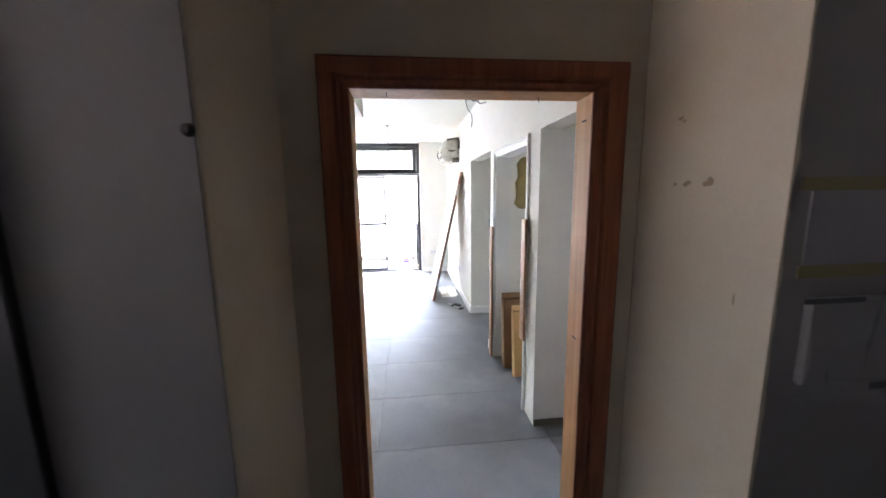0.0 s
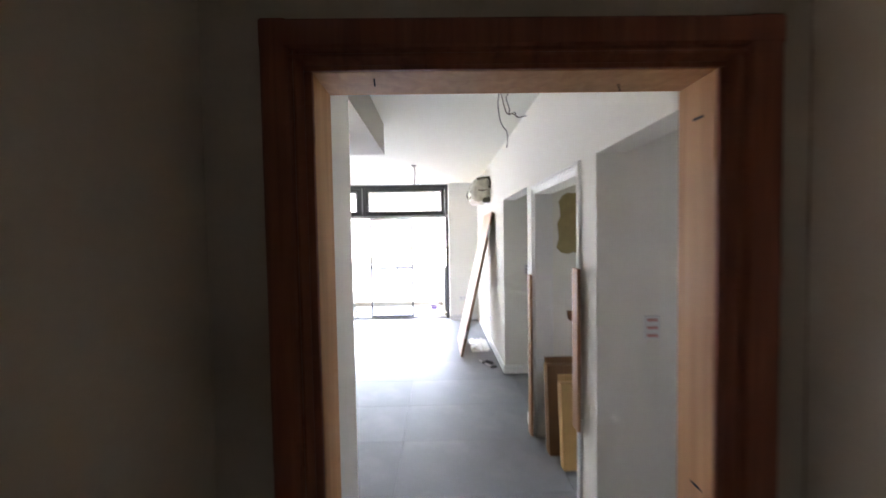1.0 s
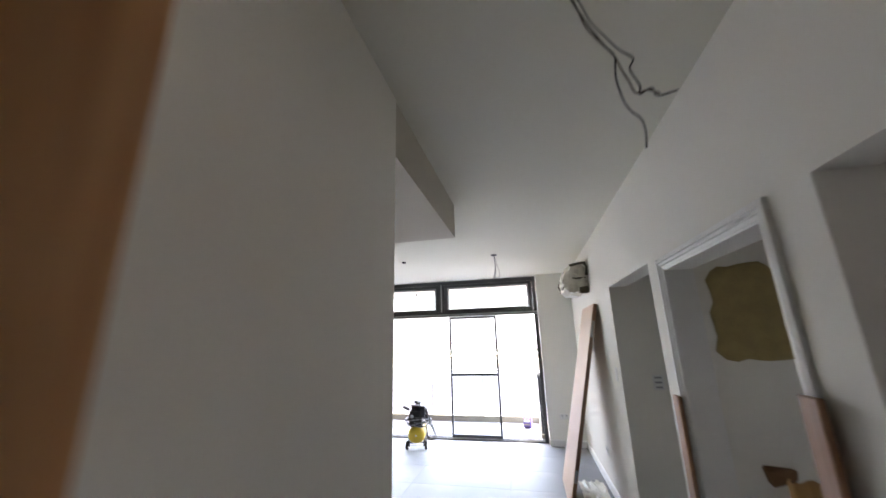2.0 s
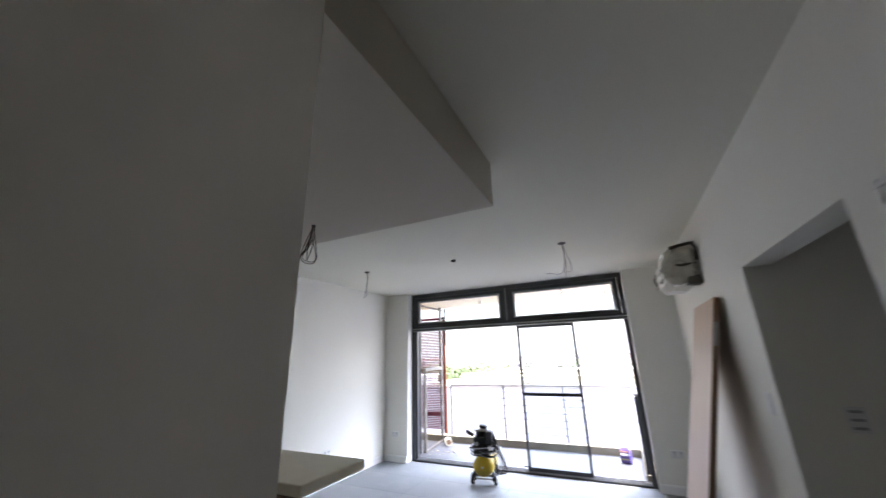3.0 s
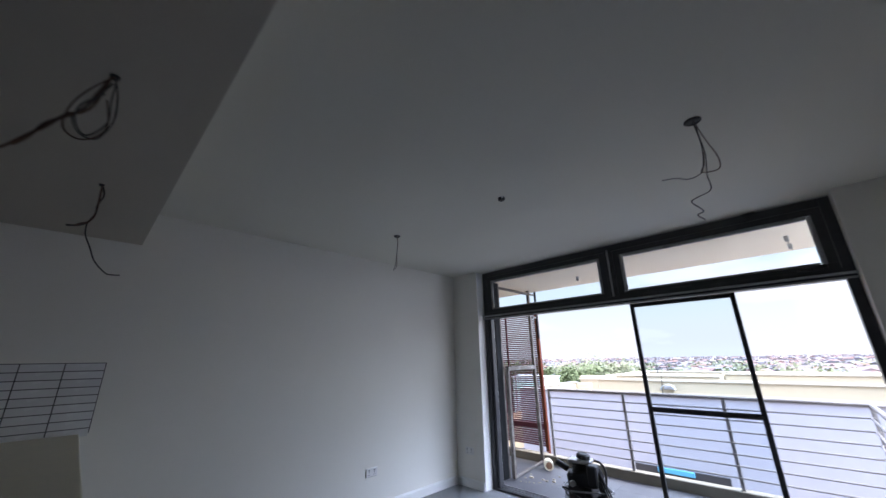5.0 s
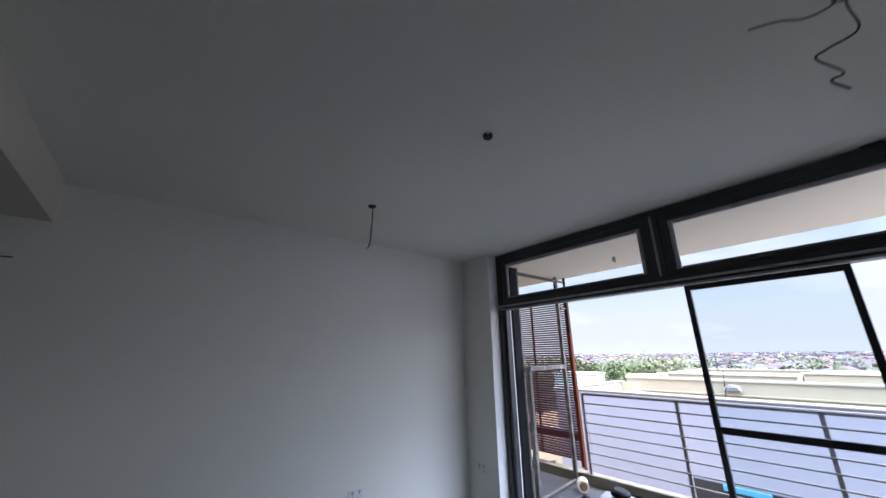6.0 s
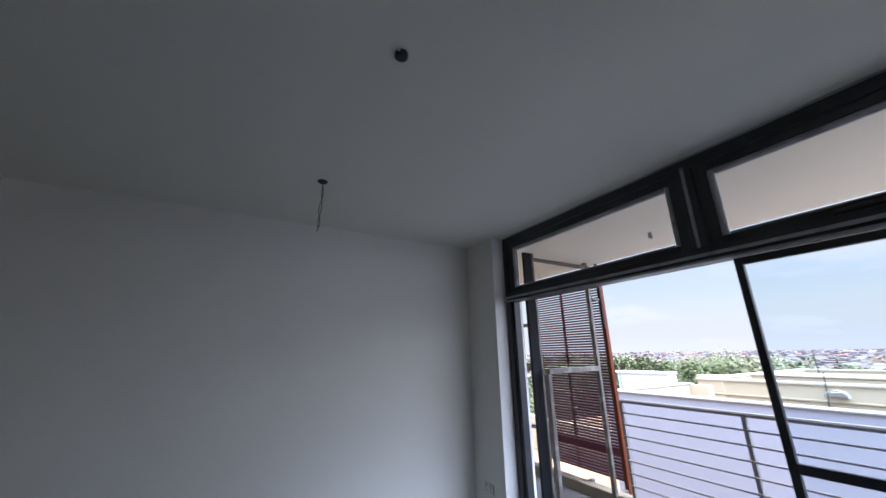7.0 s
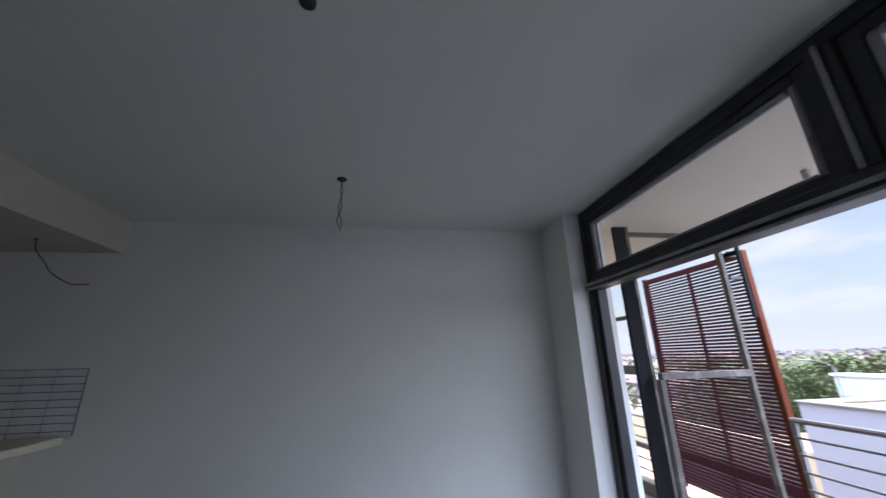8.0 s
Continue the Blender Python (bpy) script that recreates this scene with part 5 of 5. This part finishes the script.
# lower terrace seen past the screen
structure("pavement", box((-20, 10.6, GZ), (-6.4, 40, -3.2)), M_ORANGE, "orange earth terrace beside the buildings")
structure("wall_terrace", box((-20, 20.0, GZ), (-6.4, 20.4, -1.6)), M_CREAM, "cream boundary wall behind the terrace")
bm = bmesh.new()
for k in range(90):
    x, y, s = rr.uniform(-11.0, -9.6), rr.uniform(15, 17.5), rr.uniform(0.08, 0.2)
    add_box(bm, (0, 0, 0), (s * 1.5, s * 0.8, s * 0.6), 0, pose(x, y, -3.2 + rr.uniform(0, 0.25), rr.uniform(-20, 20), rr.uniform(-20, 20), rr.uniform(0, 180)))
tagged(part("brick_rubble", bm, M_BRICK), "loose heap of red brick rubble on the terrace", "rubble", "", "stuff")

lamp = thing("street_lamp", "thin grey street lamp standing among the trees", "street lamp", pose(-21.0, 36.0, GZ))
part("pole", tube([(0, 0, 0), (0, 0, 11.2)], [0.10, 0.06], 8), M_RAIL, lamp)
part("arm", tube(spline([(0, 0, 11.1), (-0.2, 0, 11.5), (-0.9, 0, 11.75), (-1.5, 0, 11.8)], 5), 0.028, 6), M_GALV, lamp)
part("head", box((-1.95, -0.12, 11.74), (-1.35, 0.12, 11.86), 0.03), M_RAIL, lamp)


# ---- trees ----
def tree(seed, height, spread, mt):
    """A trunk with limbs and a crown of many small leaf blades in uneven clumps."""
    q = random.Random(seed)
    t = thing("tree", "leafy green tree rising among the houses", "tree", group="trees beyond the buildings")
    limbs, tips = bmesh.new(), []
    add_tube(limbs, spline([(0, 0, 0), (0.15, 0.1, height * 0.3), (0.0, 0.2, height * 0.6), (0.1, 0, height * 0.85)], 4), [0.28 - 0.016 * k for k in range(13)], 8)
    for k in range(9):
        a, z = q.uniform(0, 6.28), height * q.uniform(0.35, 0.8)
        e = Vector((math.cos(a) * spread * q.uniform(0.5, 0.95), math.sin(a) * spread * q.uniform(0.5, 0.95), min(height * 0.97, z + height * q.uniform(0.08, 0.3))))
        add_tube(limbs, spline([(0.05, 0.1, z * 0.8), e * 0.5 + Vector((0, 0, z * 0.42)), e], 4), [0.11 - 0.010 * j for j in range(9)], 5)
        tips += [e, e * 0.7 + Vector((0, 0, height * 0.2))]
    tips.append(Vector((0, 0, height * 0.92)))
    part("trunk", limbs, M_BARK, t)
    crown = bmesh.new()
    for c in tips:
        rad = spread * q.uniform(0.26, 0.48)
        for k in range(260):
            d = Vector((q.gauss(0, 1), q.gauss(0, 1), q.gauss(0, 0.75)))
            p = c + d.normalized() * rad * q.uniform(0.45, 1.08)
            s = q.uniform(0.13, 0.30)
            u = Vector((q.gauss(0, 1), q.gauss(0, 1), q.gauss(0, 0.6))).normalized()
            w = u.orthogonal().normalized()
            vs = [crown.verts.new(p + s * o) for o in (u, 0.55 * w, -u, -0.55 * w)]
            crown.faces.new(vs)
    part("crown", crown, mt, t)
    return t


kinds = [tree(1, 9.5, 3.6, M_FOL), tree(2, 8.5, 4.2, M_FOL2), tree(3, 10.5, 3.2, M_FOL)]
spots = [(-22.5, 55, 0.5), (-19.7, 56, 1.0), (-24.8, 57, 0.2), (-30.3, 55, 0.9), (-32.8, 56, 0.5), (-27.4, 58, 0.3), (-35.5, 54, 0.6), (-39, 56, 0.7), (-43, 60, 0.5), (-48, 62, 0.8), (-54, 66, 0.6), (-61, 64, 0.8),
         (-16.6, 60, -0.3), (-14.4, 58, 0.0), (-9.2, 58, -0.5), (-6.6, 57, -0.3), (-3.9, 58, -0.4), (-1.5, 60, -0.7), (3, 62, -0.5), (9.5, 66, -0.7), (13, 62, -0.4), (20, 66, -0.6), (27, 68, -0.4), (35, 70, -0.7), (46, 78, -0.4),
         (-26, 49, -0.4), (-33, 48, 0.0), (-40, 47, 0.1), (-29, 66, 0.6), (-37, 68, 0.6), (-21, 68, 0.2), (-15.5, 50, -0.7)]
tall = [10.3, 9.3, 11.3]
for k, (x, y, top) in enumerate(spots):
    s = (top - GZ) / tall[k % 3]
    m = pose(x, y, GZ, 0, 0, 67 * k) @ Matrix.Diagonal((0.85 * s, 0.85 * s, s, 1))
    if k < 3:
        kinds[k].matrix_basis = m
    else:
        base = kinds[k % 3]
        c = copy_thing(base, m)
        c.matrix_basis = m

# far woods and town: too many to count
bm = bmesh.new()
q = random.Random(7)
for k in range(300):
    a, d = q.uniform(-1.35, 1.0), q.uniform(95, 420) ** 1.0
    x, y = d * math.sin(a), d * math.cos(a)
    hgt, sp = q.uniform(5, 9), q.uniform(3, 7)
    for j in range(46):
        p = Vector((x + q.gauss(0, sp * 0.5), y + q.gauss(0, sp * 0.5), GZ + hgt * q.uniform(0.1, 1.0)))
        s = q.uniform(0.5, 1.3)
        u = Vector((q.gauss(0, 1), q.gauss(0, 1), q.gauss(0, 1))).normalized()
        w = u.orthogonal().normalized()
        bm.faces.new([bm.verts.new(p + s * o) for o in (u, 0.7 * w, -u, -0.7 * w)])
for k in range(170):
    a, d = q.uniform(-1.35, 0.75), q.uniform(52, 120)
    x, y = d * math.sin(a), d * math.cos(a)
    hgt, sp = q.uniform(5.0, 8.9), q.uniform(2.2, 4.2)
    for j in range(300):
        v = q.uniform(0.0, 1.0)
        p = Vector((x + q.gauss(0, sp * 0.45 * (1.25 - v)), y + q.gauss(0, sp * 0.45 * (1.25 - v)), GZ + hgt * (0.15 + 0.85 * v)))
        s = q.uniform(0.16, 0.36)
        u = Vector((q.gauss(0, 1), q.gauss(0, 1), q.gauss(0, 1))).normalized()
        w = u.orthogonal().normalized()
        bm.faces.new([bm.verts.new(p + s * o) for o in (u, 0.6 * w, -u, -0.6 * w)])
tagged(part("far_woods", bm, M_FOL2), "far green woods between the houses of the town", "woods", "", "stuff")
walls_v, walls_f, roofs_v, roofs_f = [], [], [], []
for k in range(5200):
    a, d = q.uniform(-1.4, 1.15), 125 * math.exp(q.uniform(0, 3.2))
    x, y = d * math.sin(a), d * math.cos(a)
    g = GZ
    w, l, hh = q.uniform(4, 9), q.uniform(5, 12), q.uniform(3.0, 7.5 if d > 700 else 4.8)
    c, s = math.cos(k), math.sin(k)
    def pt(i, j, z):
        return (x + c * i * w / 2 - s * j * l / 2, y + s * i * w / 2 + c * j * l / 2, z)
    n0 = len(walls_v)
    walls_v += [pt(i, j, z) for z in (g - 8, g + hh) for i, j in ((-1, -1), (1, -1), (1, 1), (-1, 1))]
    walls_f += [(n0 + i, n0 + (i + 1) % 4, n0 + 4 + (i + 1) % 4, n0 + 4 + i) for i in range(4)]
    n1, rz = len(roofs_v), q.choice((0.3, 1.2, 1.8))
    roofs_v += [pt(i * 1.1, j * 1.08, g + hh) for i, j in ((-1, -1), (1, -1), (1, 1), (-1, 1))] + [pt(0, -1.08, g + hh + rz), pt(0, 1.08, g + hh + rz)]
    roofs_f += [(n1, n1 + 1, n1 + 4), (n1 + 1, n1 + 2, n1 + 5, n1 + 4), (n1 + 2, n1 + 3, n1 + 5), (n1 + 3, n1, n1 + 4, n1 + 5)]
for nm, vs, fs, mt, lb in (("far_town", walls_v, walls_f, M_TOWN, "far town of pale and reddish houses, haze put into the colours"), ("far_town_roofs", roofs_v, roofs_f, M_TOWNROOF, "red and grey roofs of the far town, haze put into the colours")):
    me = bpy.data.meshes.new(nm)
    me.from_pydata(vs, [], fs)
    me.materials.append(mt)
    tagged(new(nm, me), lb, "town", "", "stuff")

# ---- backsplash tiles ----
splash = tagged(part("backsplash", boxes(((LX + 0.001, 2.2, 0.902), (LX + 0.004, 3.755, 1.592)), ((LX + 0.001, 3.755, 1.127), (LX + 0.004, 4.262, 1.592))), M_GROUT2), "dark grout bed of the kitchen backsplash", "", "", "structure")
TW, TH = 0.2085, 0.0537
tile = mesh_of(box((0, 0.003, 0.0027), (0.006, TW - 0.003, TH - 0.0027), 0.0012), "backsplash_tile", M_BACK)
for r in range(13):
    z = 1.590 - TH * (r + 1)
    for c in range(10):
        y = 4.26 - TW * (c + 1)
        if z < 1.10 and y > 3.75:
            continue
        ob = new("tile", tile)
        ob.parent, ob.location = splash, (LX + 0.004, y, z)
note = single("paper_note", grid_sheet(6, 3, lambda u, v: Vector((LX + 0.0125 + 0.004 * math.sin(4 * u), 3.43 - 0.19 * u, 1.12 + 0.065 * v))), M_BOARD, "small white paper note with faint marks stuck to the tiles", "note")
for k in range(5):
    part("mark", box((LX + 0.0172, 3.268 + 0.030 * k, 1.135), (LX + 0.0182, 3.282 + 0.030 * k, 1.172)), M_EDGE if k == 0 else M_PINK, note, "dark mark" if k == 0 else "faint red mark")

# ---- floor tiles ----
FW, FL = 1.20, 0.62
tile_mesh = mesh_of(box((0.001, 0.001, -0.012), (FW - 0.001, FL - 0.001, 0.0), 0.0004), "floor_tile", M_TILE)
for i in range(-3, 3):
    for j in range(-7, 10):
        x, y = 0.372 + FW * i, 2.505 + FL * j
        if y + FL < -1.7 or x + FW < -4.2:
            continue
        ob = new("tile", tile_mesh)
        ob.parent, ob.location = floor, (x, y, 0)
        if y + FL > 8.16:
            ob.scale = (1, (8.155 - y) / FL, 1)
balcony = bpy.data.objects["balcony_slab"]
bt = mesh_of(box((0.0007, 0.0007, -0.022), (0.5993, 0.4493, -0.012), 0.0004), "balcony_tile", M_BALC)
for i in range(-7, 7):
    for j in range(3):
        ob = new("tile", bt)
        ob.parent, ob.location = balcony, (-3.36 + 0.6 * i, 8.315 + 0.45 * j, 0)
